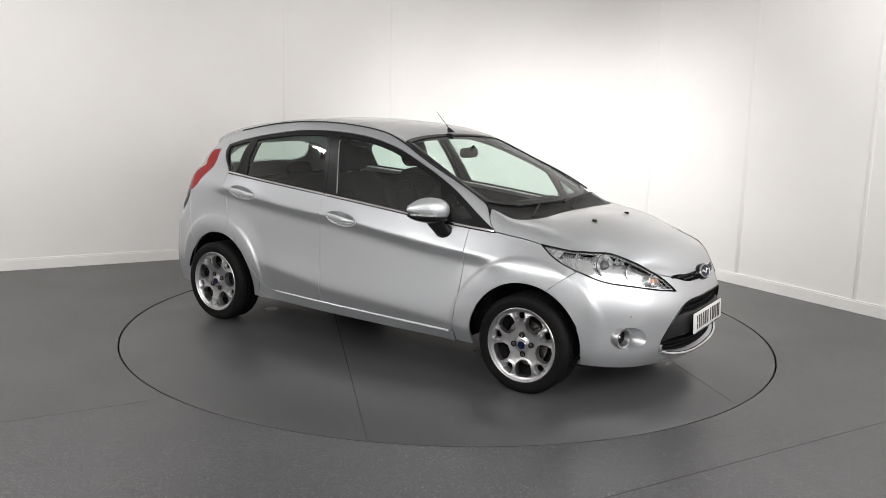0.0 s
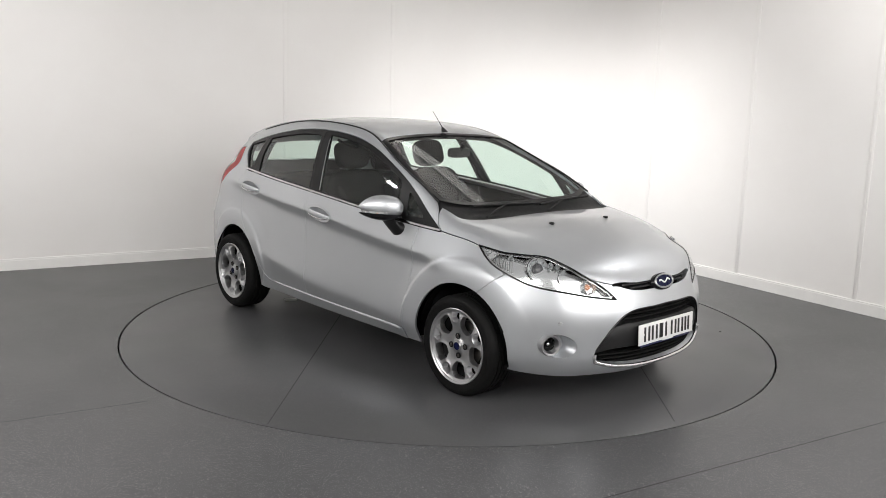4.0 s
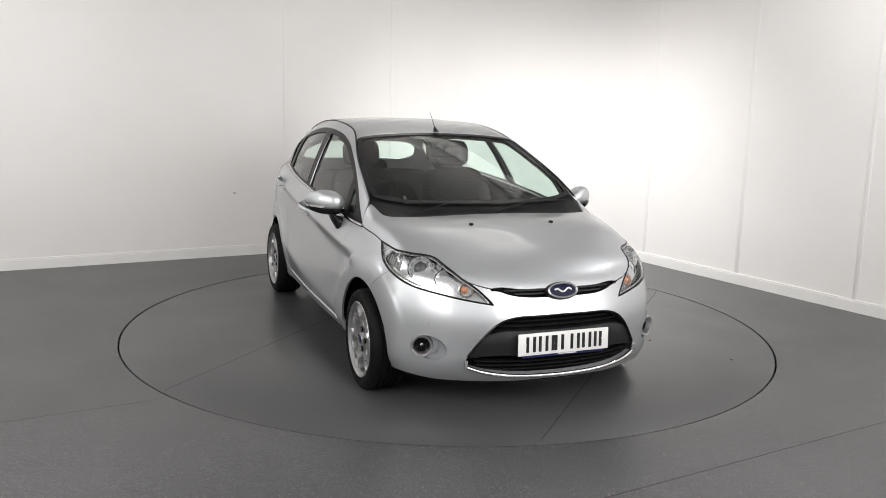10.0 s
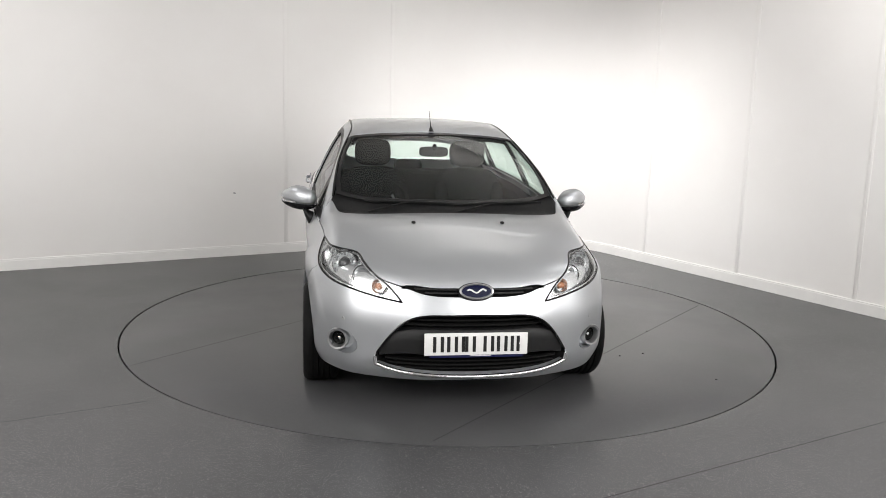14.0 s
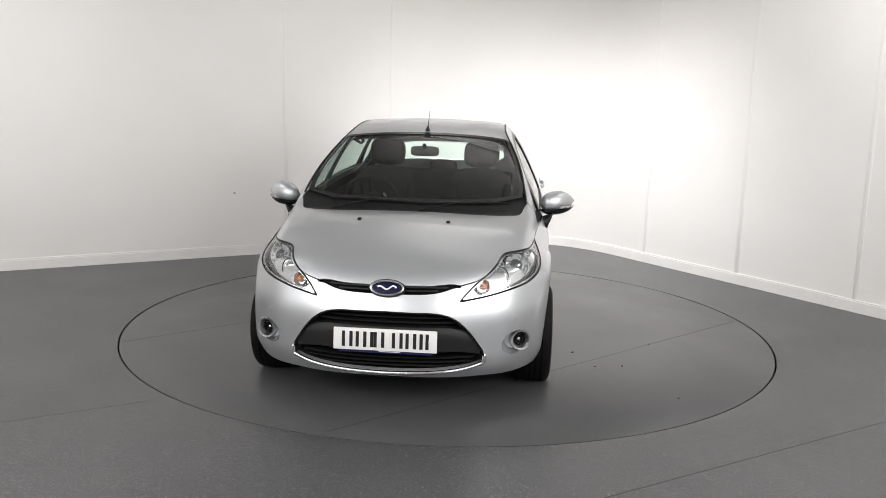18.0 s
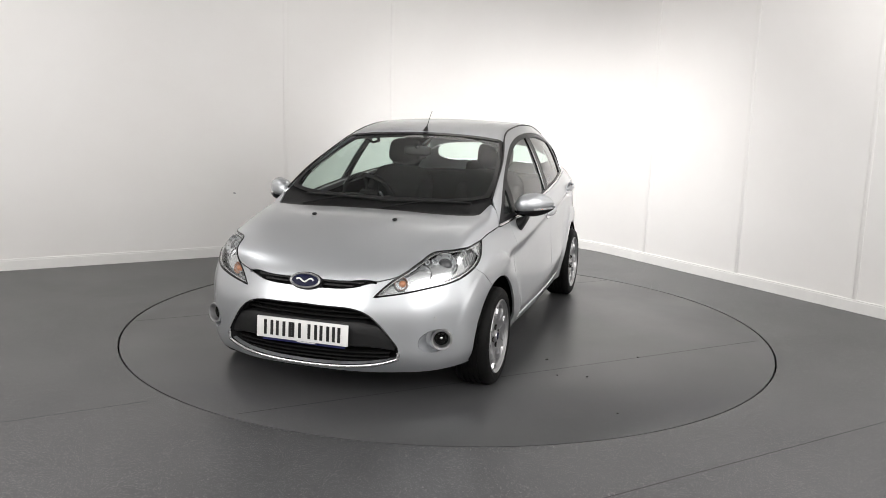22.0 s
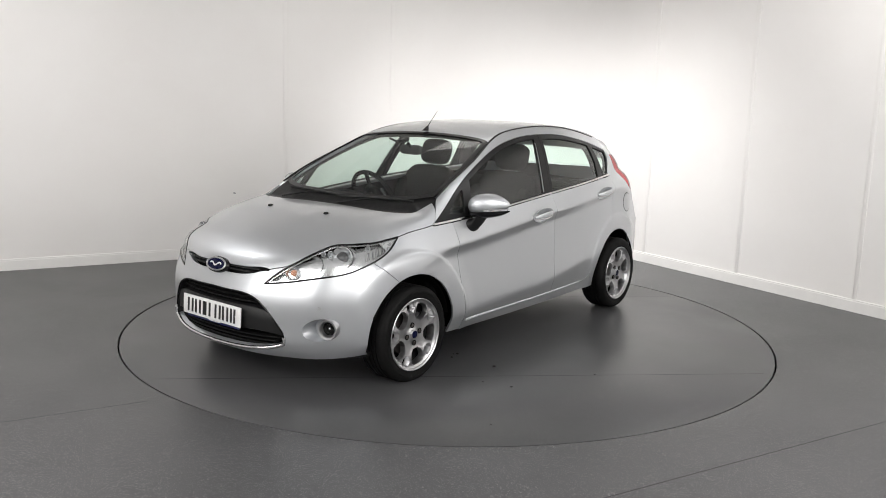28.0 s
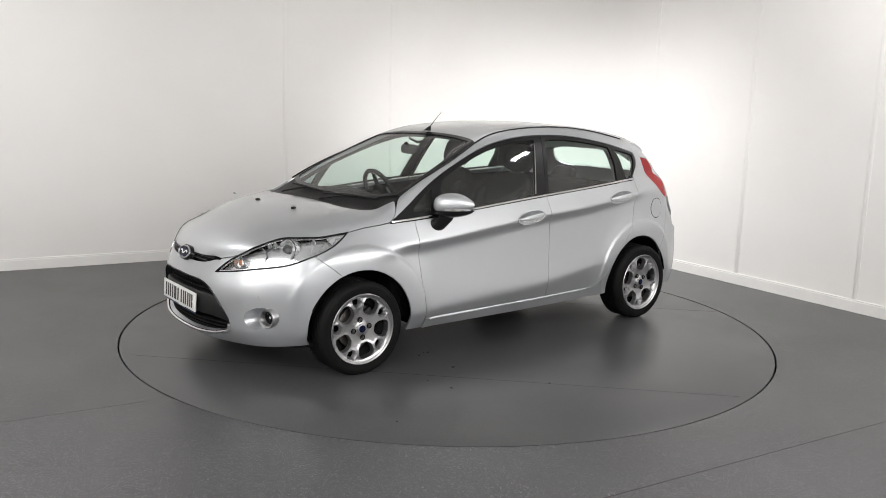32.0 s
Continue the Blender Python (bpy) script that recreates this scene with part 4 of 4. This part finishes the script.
    both("repeater_bulb", moved(cushion(-.009, .009, -.012, .012, -.004, .004, 2, 6), Matrix.Translation((.650 - .055 * .7 + .053, .942, .942))), "amber", mirrors)
    foot_rings = [[(cx + rx * math.cos(a), y, z + rz * math.sin(a)) for a in np.linspace(0, 2 * math.pi, 15)[:-1]] for cx, y, z, rx, rz in ((.65, .868, .925, .066, .026), (.662, .852, .885, .058, .034), (.685, .830, .850, .050, .043), (.70, .800, .838, .046, .046))]
    both("foot", loft(foot_rings), "black", mirrors, "black mirror foot")
    both("mirror_glass", loft([[(.606 - .055 * (u + .2), .885 + .085 * u, .965 + z) for z in (-.04 * (1 - .5 * u * u), .045 * (1 - .4 * u * u))] for u in np.linspace(-1, 1, 9)], False, False), "mirror", mirrors, "mirror glass")

    # wheel arches, underbody, cabin shell
    for cx, cz in ((1.237, .285), (-1.222, .292)):
        rings = []
        for a in np.radians(np.linspace(22, 172, 33)):
            c, s = math.cos(a), math.sin(a)
            rings.append([(cx + r * c, y, cz + r * s) for r, y in ((.331, .815), (.345, .79), (.350, .56), (.20, .54))])
        both("wheel_arch_liner", loft(rings, False, False), "gap", car, "black wheel arch liner")
    part("underbody", join(block(-1.75, 1.80, -.55, .55, .225, .29, .03), block(-.80, .84, -.78, .78, .215, .27, .02), block(1.05, 1.75, -.53, .53, .26, .62, .05), block(-1.80, -.86, -.52, .52, .25, .62, .04)), "gap", car, "dark underbody")
    part("bulkhead", block(.78, .98, -.74, .74, .26, .87, .04), "trim", car)
    part("boot_floor", join(block(-1.72, -.85, -.55, .55, .60, .66, .02), block(-1.35, -1.0, -.60, .60, .64, 1.0, .03)), "trim", car, "dark parcel shelf and boot floor")

    # cabin
    dash_rings = []
    for yy in np.linspace(-.70, .70, 21):
        e = abs(yy / .70) ** 4
        hump = .035 * math.exp(-((yy + .36) / .17) ** 2)
        dash_rings.append([(.92 - .03 * e, yy, .90), (.80, yy, .925 + .3 * hump), (.62, yy, .935 + hump), (.53, yy, .915 + hump * .7), (.49, yy, .86), (.50, yy, .70), (.60, yy, .55), (.92, yy, .50)])
    part("dashboard", loft(dash_rings), "trim", car, "dark moulded dashboard")
    wheel_at = Matrix.Translation((.335, -.36, .905)) @ Matrix.Rotation(radians(-64), 4, "Y")
    ring = [(.185 * math.cos(a), .185 * math.sin(a), 0) for a in np.linspace(0, 2 * math.pi, 37)]
    steering = part("steering_wheel", moved(tube(ring, .0165, 8, False), wheel_at), "trim", car, "black steering wheel on the right-hand side")
    part("hub", moved(cushion(-.075, .075, -.065, .065, -.03, .025, 3), wheel_at), "trim", steering)
    for ang in (0, 180, 270):
        c, s = math.cos(radians(ang)), math.sin(radians(ang))
        part("spoke", moved(tube([(.05 * c, .05 * s, -.005), (.18 * c, .18 * s, 0)], .014, 6), wheel_at), "trim", steering)
    for side in (-1, 1):
        part("spoke_trim", moved(tube([(side * .02 + .03, side * .085, .012), (.0, side * .105, .014), (-.045, side * .085, .012)], .008, 6), wheel_at), "alloy", steering, "silver spoke insert")
    part("column", moved(tube([(0, 0, -.02), (0, 0, -.25)], .04, 10), wheel_at), "trim", steering)

    def seat(y):
        s = part("front_seat", cushion(-.22, .30, y - .25, y + .25, .38, .58, 4), "fabric", car, "dark fabric front seat with headrest")
        lean = Matrix.Translation((-.17, y, .50)) @ Matrix.Rotation(radians(-17), 4, "Y")
        part("backrest", moved(cushion(-.08, .08, -.25, .25, .0, .62, 4), lean), "fabric", s)
        for dy in (-.21, .21):
            part("bolster", moved(cushion(-.04, .13, dy - .05, dy + .05, .04, .50, 3), lean), "fabric", s)
        part("headrest", moved(cushion(-.055, .055, -.135, .135, .63, .83, 3.4), lean), "fabric", s)
        for dy in (-.06, .06):
            part("headrest_post", moved(tube([(0, dy, .55), (0, dy, .68)], .007, 6), lean), "chrome", s)
    seat(.36)
    seat(-.36)
    bench = part("rear_seat", cushion(-1.05, -.55, -.62, .62, .36, .58, 5), "fabric", car, "dark fabric rear bench")
    lean = Matrix.Translation((-1.0, 0, .50)) @ Matrix.Rotation(radians(-22), 4, "Y")
    part("backrest", moved(cushion(-.08, .08, -.60, .60, 0, .55, 5), lean), "fabric", bench)
    for y in (-.36, .36):
        part("headrest", moved(cushion(-.045, .045, -.12, .12, .52, .64, 3.2), lean), "fabric", bench)
    glass_mirror = part("rear_view_mirror", moved(cushion(-.02, .02, -.098, .098, -.034, .034, 4), Matrix.Translation((.335, .0, 1.250))), "black", car, "black interior mirror on the windscreen")
    part("stem", tube([(.345, 0, 1.27), (.375, 0, 1.292)], .014, 8), "black", glass_mirror)
    part("grab_handle", tube([(-.05, -.56, 1.30), (-.10, -.52, 1.27), (-.22, -.52, 1.28), (-.27, -.56, 1.31)], .010, 6), "trim", car)

    # wheels
    wheel = build_wheel(car)
    for cx, s, z, spin in ((1.242, 1, .272, 30), (-1.236, 1, .279, 54), (1.242, -1, .272, 25), (-1.236, -1, .279, 49)):
        m = Matrix.Translation((cx, s * .753, z)) @ Matrix.Rotation(0 if s > 0 else math.pi, 4, "Z") @ Matrix.Rotation(radians(spin), 4, "Y")
        if (cx, s) == (1.242, 1):
            wheel.matrix_basis = m
        else:
            copy_thing(wheel, m)
    return car


def build_wheel(car):
    """A wheel at the origin whose outer face looks along +y."""
    tyre = [(.200, -.085), (.213, -.096), (.240, -.100), (.264, -.094), (.274, -.080)]
    for k, y in enumerate((-.060, -.030, 0, .030, .060)):
        tyre += [(.2795, y - .011), (.2795, y + .011)] + ([(.2735, y + .012), (.2735, y + .017)] if k < 4 else [])
    tyre += [(.277, .076), (.271, .088), (.262, .096), (.248, .100), (.236, .099), (.222, .099), (.213, .097), (.207, .088)]
    w = part("wheel", revolve([(.208, .090), (.2105, .097), (.207, .100), (.200, .095), (.196, .080), (.186, .03), (.182, -.04), (.190, -.080), (.2, -.084)], 64), "alloy", car, "five-spoke silver alloy wheel")
    part("tyre", revolve(tyre, 72), "rubber", w, "black road tyre")
    part("tyre_rim_line", revolve([(.2430, .1012), (.2436, .1022), (.2446, .1012)], 72), "rubber", w)
    # face: spokes that fork round a pocket near the rim
    loops = [np.array([(.199 * math.cos(a), .199 * math.sin(a)) for a in np.linspace(0, 2 * math.pi, 97)[:-1]])]

    def rounded(pts, gap=.006):
        p = np.array(pts)
        q = np.concatenate([[p[i] * .78 + p[i - 1] * .22, p[i] * .94 + (p[i - 1] + p[(i + 1) % len(p)]) * .03, p[i] * .78 + p[(i + 1) % len(p)] * .22] for i in range(len(p))])
        return q

    def turned(pts, a):
        c, s = math.cos(a), math.sin(a)
        return [(x * c - y * s, x * s + y * c) for x, y in pts]
    window = [(.088, -.020), (.088, .020), (.108, .043), (.143, .052), (.170, .048), (.184, .022), (.184, -.022), (.170, -.048), (.143, -.052), (.108, -.043)]
    pocket = [(.130, -.014), (.130, .014), (.154, .033), (.191, .029), (.191, -.029), (.154, -.033)]
    for i in range(5):
        a = 2 * math.pi * i / 5
        loops.append(rounded(turned(window, a)))
        loops.append(rounded(turned(pocket, a + math.pi / 5)))
    uv, f = fill(loops, .0065)
    r = np.linalg.norm(uv, axis=1)
    height = lambda rr: np.interp(rr, [0, .030, .045, .09, .135, .160, .186, .2], [.080, .080, .074, .078, .088, .086, .082, .090])
    # the faces of the spokes are hollow between their edges
    edges = np.concatenate([np.concatenate([even(np.concatenate([q[i:i + 1], q[(i + 1) % len(q)][None]]), .004, smooth=False) for i in range(len(q))]) for q in map(np.array, loops[1:])])
    gap = np.array([np.min(np.linalg.norm(edges - q, axis=1)) for q in uv])
    front = np.stack([uv[:, 0], height(r) - .0025 * step(.003, .014, gap) * step(.035, .06, r) * step(.199, .185, r), uv[:, 1]], 1)
    verts, faces = [tuple(q) for q in front], [tuple(t[::-1]) if np.cross(uv[t[1]] - uv[t[0]], uv[t[2]] - uv[t[0]]) > 0 else tuple(t) for t in f]
    k = len(verts)
    # sides of the openings slope back and widen the spokes behind
    count = collections.Counter(tuple(sorted((t[i], t[(i + 1) % 3]))) for t in faces for i in range(3))
    for t in faces[:]:
        for i in range(3):
            a, b = t[i], t[(i + 1) % 3]
            if count[tuple(sorted((a, b)))] == 1:
                n = len(verts)
                pa, pb = front[a], front[b]
                mid2 = (uv[a] + uv[b]) / 2
                c, small = min(((np.mean(q, 0), k % 2 == 0) for k, q in enumerate(map(np.array, loops)) if k), key=lambda q: np.linalg.norm(q[0] - mid2) * (1.7 if q[1] else 1))
                if np.linalg.norm(mid2) > .196:
                    c, small = np.zeros(2), False
                # pockets taper to a small hole, windows slope a little
                in1, in2, d1, d2 = (.12, .44, .006, .030) if small else (.03, .05, .004, .036)
                verts += [tuple(pa), tuple(pb)]
                for k, d in ((in1, d1), (in2, d2)):
                    for p, q in ((pb, uv[b]), (pa, uv[a])):
                        e = q + (c - q) * k
                        verts.append((e[0], p[1] - d, e[1]))
                faces += [(n + 1, n, n + 3, n + 2), (n + 2, n + 3, n + 5, n + 4)]
    part("spokes", (verts, faces), "alloy", w, "silver spokes that fork at the rim")
    part("brake_disc", revolve([(.05, .020), (.128, .020), (.130, .015), (.130, 0), (.05, 0)], 48, True), "steel", w, "rusty brake disc")
    part("caliper", moved(block(-.13, -.06, -.02, .045, -.05, .06, .012), Matrix.Translation((0, 0, 0))), "dark_plastic", w)
    # near-black dish that stands in for the shade inside the wheel
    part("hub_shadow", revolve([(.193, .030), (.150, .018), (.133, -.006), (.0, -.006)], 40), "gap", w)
    for i in range(4):
        a = math.pi / 2 * i + .35
        c, s = .054 * math.cos(a), .054 * math.sin(a)
        # dark collar painted in for the shade of the recess round the nut
        part("nut_well", moved(revolve([(.0165, .0765), (.0160, .080), (.0115, .079), (.011, .06)], 16), Matrix.Translation((c, 0, s))), "gap", w)
        part("wheel_nut", moved(revolve([(0, .083), (.007, .0825), (.0095, .080), (.010, .06)], 6), Matrix.Translation((c, 0, s))), "steel", w, "steel wheel nut")
    cap = part("centre_cap", revolve([(0, .090), (.020, .0895), (.026, .088), (.029, .083), (.030, .075)], 32), "alloy", w, "round centre cap")
    part("cap_field", revolve([(0, .0918), (.014, .0912), (.021, .0902), (.022, .089)], 32), "blue", w, "dark blue cap field")
    return w


CAR = build_car()


# ---- room ----
WALL_H = CEILING
RADIUS = 2.243
U = Vector((-.863, -.505, 0))            # along the left wall, away from the corner
V = Vector((.535, -.845, 0))             # along the right wall, away from the corner
CORNER = Vector((1.045, 4.235, 0))
BEND = 1.40


def wall_path():
    """The foot of the two show walls, with the rounded corner between them: from left to right."""
    ang = U.angle(V)
    tang = BEND / math.tan(ang / 2)
    a, b = CORNER + U * tang, CORNER + V * tang
    mid = CORNER + (U + V).normalized() * (BEND / math.sin(ang / 2))
    pts = [CORNER + U * 8.3, a]
    va, vb = a - mid, b - mid
    sweep = va.angle(vb)
    for i in range(1, 16):
        s = i / 16
        pts.append(mid + (math.sin((1 - s) * sweep) * va + math.sin(s * sweep) * vb) / math.sin(sweep))
    return pts + [b, CORNER + V * 9.4]


def strip(path, z0, z1, off0, off1):
    """An upright band along a path, with thickness; offsets go into the room."""
    sides = []
    for i, p in enumerate(path):
        d = (path[min(i + 1, len(path) - 1)] - path[max(i - 1, 0)]).normalized()
        n = Vector((d.y, -d.x, 0))
        sides.append([p + n * off0 + Vector((0, 0, z0)), p + n * off1 + Vector((0, 0, z0)), p + n * off1 + Vector((0, 0, z1)), p + n * off0 + Vector((0, 0, z1))])
    return loft(sides)


def build_room():
    path = wall_path()
    wall = tagged(part("wall_north", strip(path, 0, WALL_H, -.12, 0), "wall"), "white painted panel wall with a rounded corner", kind="structure")
    # shallow batten over each panel joint
    for jx, jy in ((-1.708, 2.625), (-.672, 3.23), (2.037, 2.668), (2.668, 1.672), (3.293, .688), (3.92, -.30)):
        best = min(((Vector((jx, jy, 0)) - (a + (b - a) * k)).length, a + (b - a) * k, (b - a).normalized()) for a, b in zip(path, path[1:]) for k in [max(0, min(1, (Vector((jx, jy, 0)) - a).dot(b - a) / (b - a).length_squared))])
        p, t = best[1], best[2]
        n = Vector((t.y, -t.x, 0))
        m = Matrix((( t.x, n.x, 0, p.x), (t.y, n.y, 0, p.y), (0, 0, 1, 0), (0, 0, 0, 1)))
        part("batten", moved(block(-.019, .019, 0, .005, .10, WALL_H, .002), m), "wall", wall)
    # a small scuff on the left wall
    inward = Vector((.505, -.863, 0))
    at = CORNER + U * 3.7214 + Vector((0, 0, .636))
    part("scuff", loft([[at + inward * h + U * (-r * 1.8 * math.cos(a)) + Vector((0, 0, r * math.sin(a) - .3 * r * math.cos(a))) for a in np.linspace(0, 2 * math.pi, 13)[:-1]] for r, h in ((.008, .0005), (.007, .0012), (.003, .0016))]), "dull_alloy", wall, "small dark scuff mark")
    skirt = tagged(part("skirting", strip(path, 0, .088, 0, .016), "skirting"), "white painted skirting board", kind="structure")
    part("bead", strip(path, .088, .102, 0, .011), "skirting", skirt)
    l, r = path[0], path[-1]
    for name, a, b in (("wall_west", Vector((l.x, -9, 0)), l), ("wall_south", Vector((r.x, -9, 0)), Vector((l.x, -9, 0))), ("wall_east", r, Vector((r.x, -9, 0)))):
        tagged(part(name, strip([a, b], 0, WALL_H, -.12, 0), "wall"), "plain white wall", kind="structure")
    # ceiling
    tagged(part("ceiling", block(l.x - .3, r.x + .3, -9.2, 5.0, CEILING, CEILING + .1), "ceiling"), "plain white ceiling", kind="structure")
    # floor with the round opening of the turntable
    n = 128
    circle = [((RADIUS + .006) * math.cos(2 * math.pi * i / n), (RADIUS + .006) * math.sin(2 * math.pi * i / n)) for i in range(n)]
    box = []
    for i in range(n):
        a = 2 * math.pi * i / n
        k = 9.0 / max(abs(math.cos(a)), abs(math.sin(a)))
        box.append((k * math.cos(a), k * math.sin(a) - .5))
    rings = [[(x, y, 0) for x, y in box], [(x, y, 0) for x, y in circle], [(x, y, -.05) for x, y in circle]]
    v, f = loft(rings, True, False)
    tagged(part("floor", (v, [tuple(reversed(q)) for q in f]), "floor"), "speckled grey vinyl floor", kind="structure")
    tagged(part("turntable_pit", loft([[(x * 1.02, y * 1.02, -.05) for x, y in circle], [(x * .5, y * .5, -.06) for x, y in circle]], True, True), "gap"), "dark pit below the turntable", kind="structure")
    # welded seams of the vinyl sheets
    floor = bpy.data.objects["floor"]
    d = Vector((.863, .505, 0))
    for c, s0, s1 in ((-.877, -3.4, -1.55), (-3.10, -1.2, 3.6)):
        pts = [(s, .585 * s + c, .0004) for s in np.linspace(s0, s1, 8)]
        pts = [q for q in pts if math.hypot(q[0], q[1]) > RADIUS + .01]
        nn = Vector((-d.y, d.x, 0)) * .0032
        part("floor_seam", loft([[Vector(q) - nn, Vector(q) + nn] for q in pts], False, False), "seam", floor)
    # ceiling lights, and bodies for the three unseen panels added to them
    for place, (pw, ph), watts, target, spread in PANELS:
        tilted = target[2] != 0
        light = tagged(new("ceiling_light"), "added, unseen white light panel tilted below the ceiling" if tilted else "flat white ceiling light panel", "ceiling light", "ceiling lights")
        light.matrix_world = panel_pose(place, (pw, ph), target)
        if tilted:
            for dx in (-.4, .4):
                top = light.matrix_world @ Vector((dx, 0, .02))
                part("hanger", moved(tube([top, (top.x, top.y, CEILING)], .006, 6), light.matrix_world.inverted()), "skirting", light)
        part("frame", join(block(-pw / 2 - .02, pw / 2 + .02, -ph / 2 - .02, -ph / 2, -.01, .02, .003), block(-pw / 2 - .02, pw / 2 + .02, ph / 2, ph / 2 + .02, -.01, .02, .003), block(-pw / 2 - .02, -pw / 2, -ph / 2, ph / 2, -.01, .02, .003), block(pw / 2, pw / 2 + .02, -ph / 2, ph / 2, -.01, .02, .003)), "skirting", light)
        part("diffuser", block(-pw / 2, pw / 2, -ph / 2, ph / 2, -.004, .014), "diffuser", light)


def build_turntable():
    n = 160
    rings = [[(r * math.cos(2 * math.pi * i / n), r * math.sin(2 * math.pi * i / n), z) for i in range(n)] for r, z in ((.02, 0), (1.2, 0), (RADIUS - .009, 0), (RADIUS - .006, -.002), (RADIUS - .006, -.045))]
    v, f = loft(rings, True, False)
    v.append((0, 0, 0))
    f += [((i + 1) % n, i, len(v) - 1) for i in range(n)]
    f = [tuple(reversed(q)) for q in f[:-n]] + f[-n:]
    disc = tagged(part("turntable", (v, f), "disc"), "round grey vinyl-covered turntable flush with the floor", "turntable")
    for c in (1.745, -1.13):
        pts = []
        for s in np.linspace(-2.6, 2.6, 60):
            x, y = c / 2 + s * .7071, c / 2 - s * .7071
            if math.hypot(x, y) < RADIUS - .02:
                pts.append((x, y, .0004))
        nn = Vector((.7071, .7071, 0)) * .003
        part("seam", loft([[Vector(q) - nn, Vector(q) + nn] for q in pts], False, False), "seam", disc)
    # grit that lies on it, and a pale disc near a rear wheel
    rng = random.Random(4)
    for x, y, r in ((.661, .566, .006), (.580, .547, .008), (.866, 1.156, .006), (1.40, 1.397, .005), (.905, .985, .005), (.626, .867, .007), (.549, -.502, .007), (.634, -.558, .005), (.60, .53, .004), (.34, 1.40, .005)):
        bit = part("grit", moved(cushion(-r * 1.5, r * 1.5, -r, r, -.001, r * .8, 2.5, 5), Matrix.Translation((x, y, .001)) @ Matrix.Rotation(rng.uniform(0, 6), 4, "Z")), "debris", disc)
    part("pale_disc", loft([[(-1.241 + q * math.cos(a), -.549 + q * math.sin(a), h) for a in np.linspace(0, 2 * math.pi, 25)[:-1]] for q, h in ((.052, .0005), (.050, .004), (.030, .006))]), "skirting", disc, "small pale disc")
    return disc


build_room()
DISC = build_turntable()


# ---- what moves: the turntable carries the car round ----
def motions():
    def heading(t):
        return -.5786 - .05919 * t - .0000078 * (t - 16) ** 2
    times = [2.0 * i for i in range(17)]
    walk(DISC, [(t, Matrix.Rotation(heading(t), 4, "Z")) for t in times])
    walk(CAR, [(t, Matrix.Rotation(heading(t), 4, "Z") @ Matrix.Translation((-.0887, -.1660, 0))) for t in times])


motions()
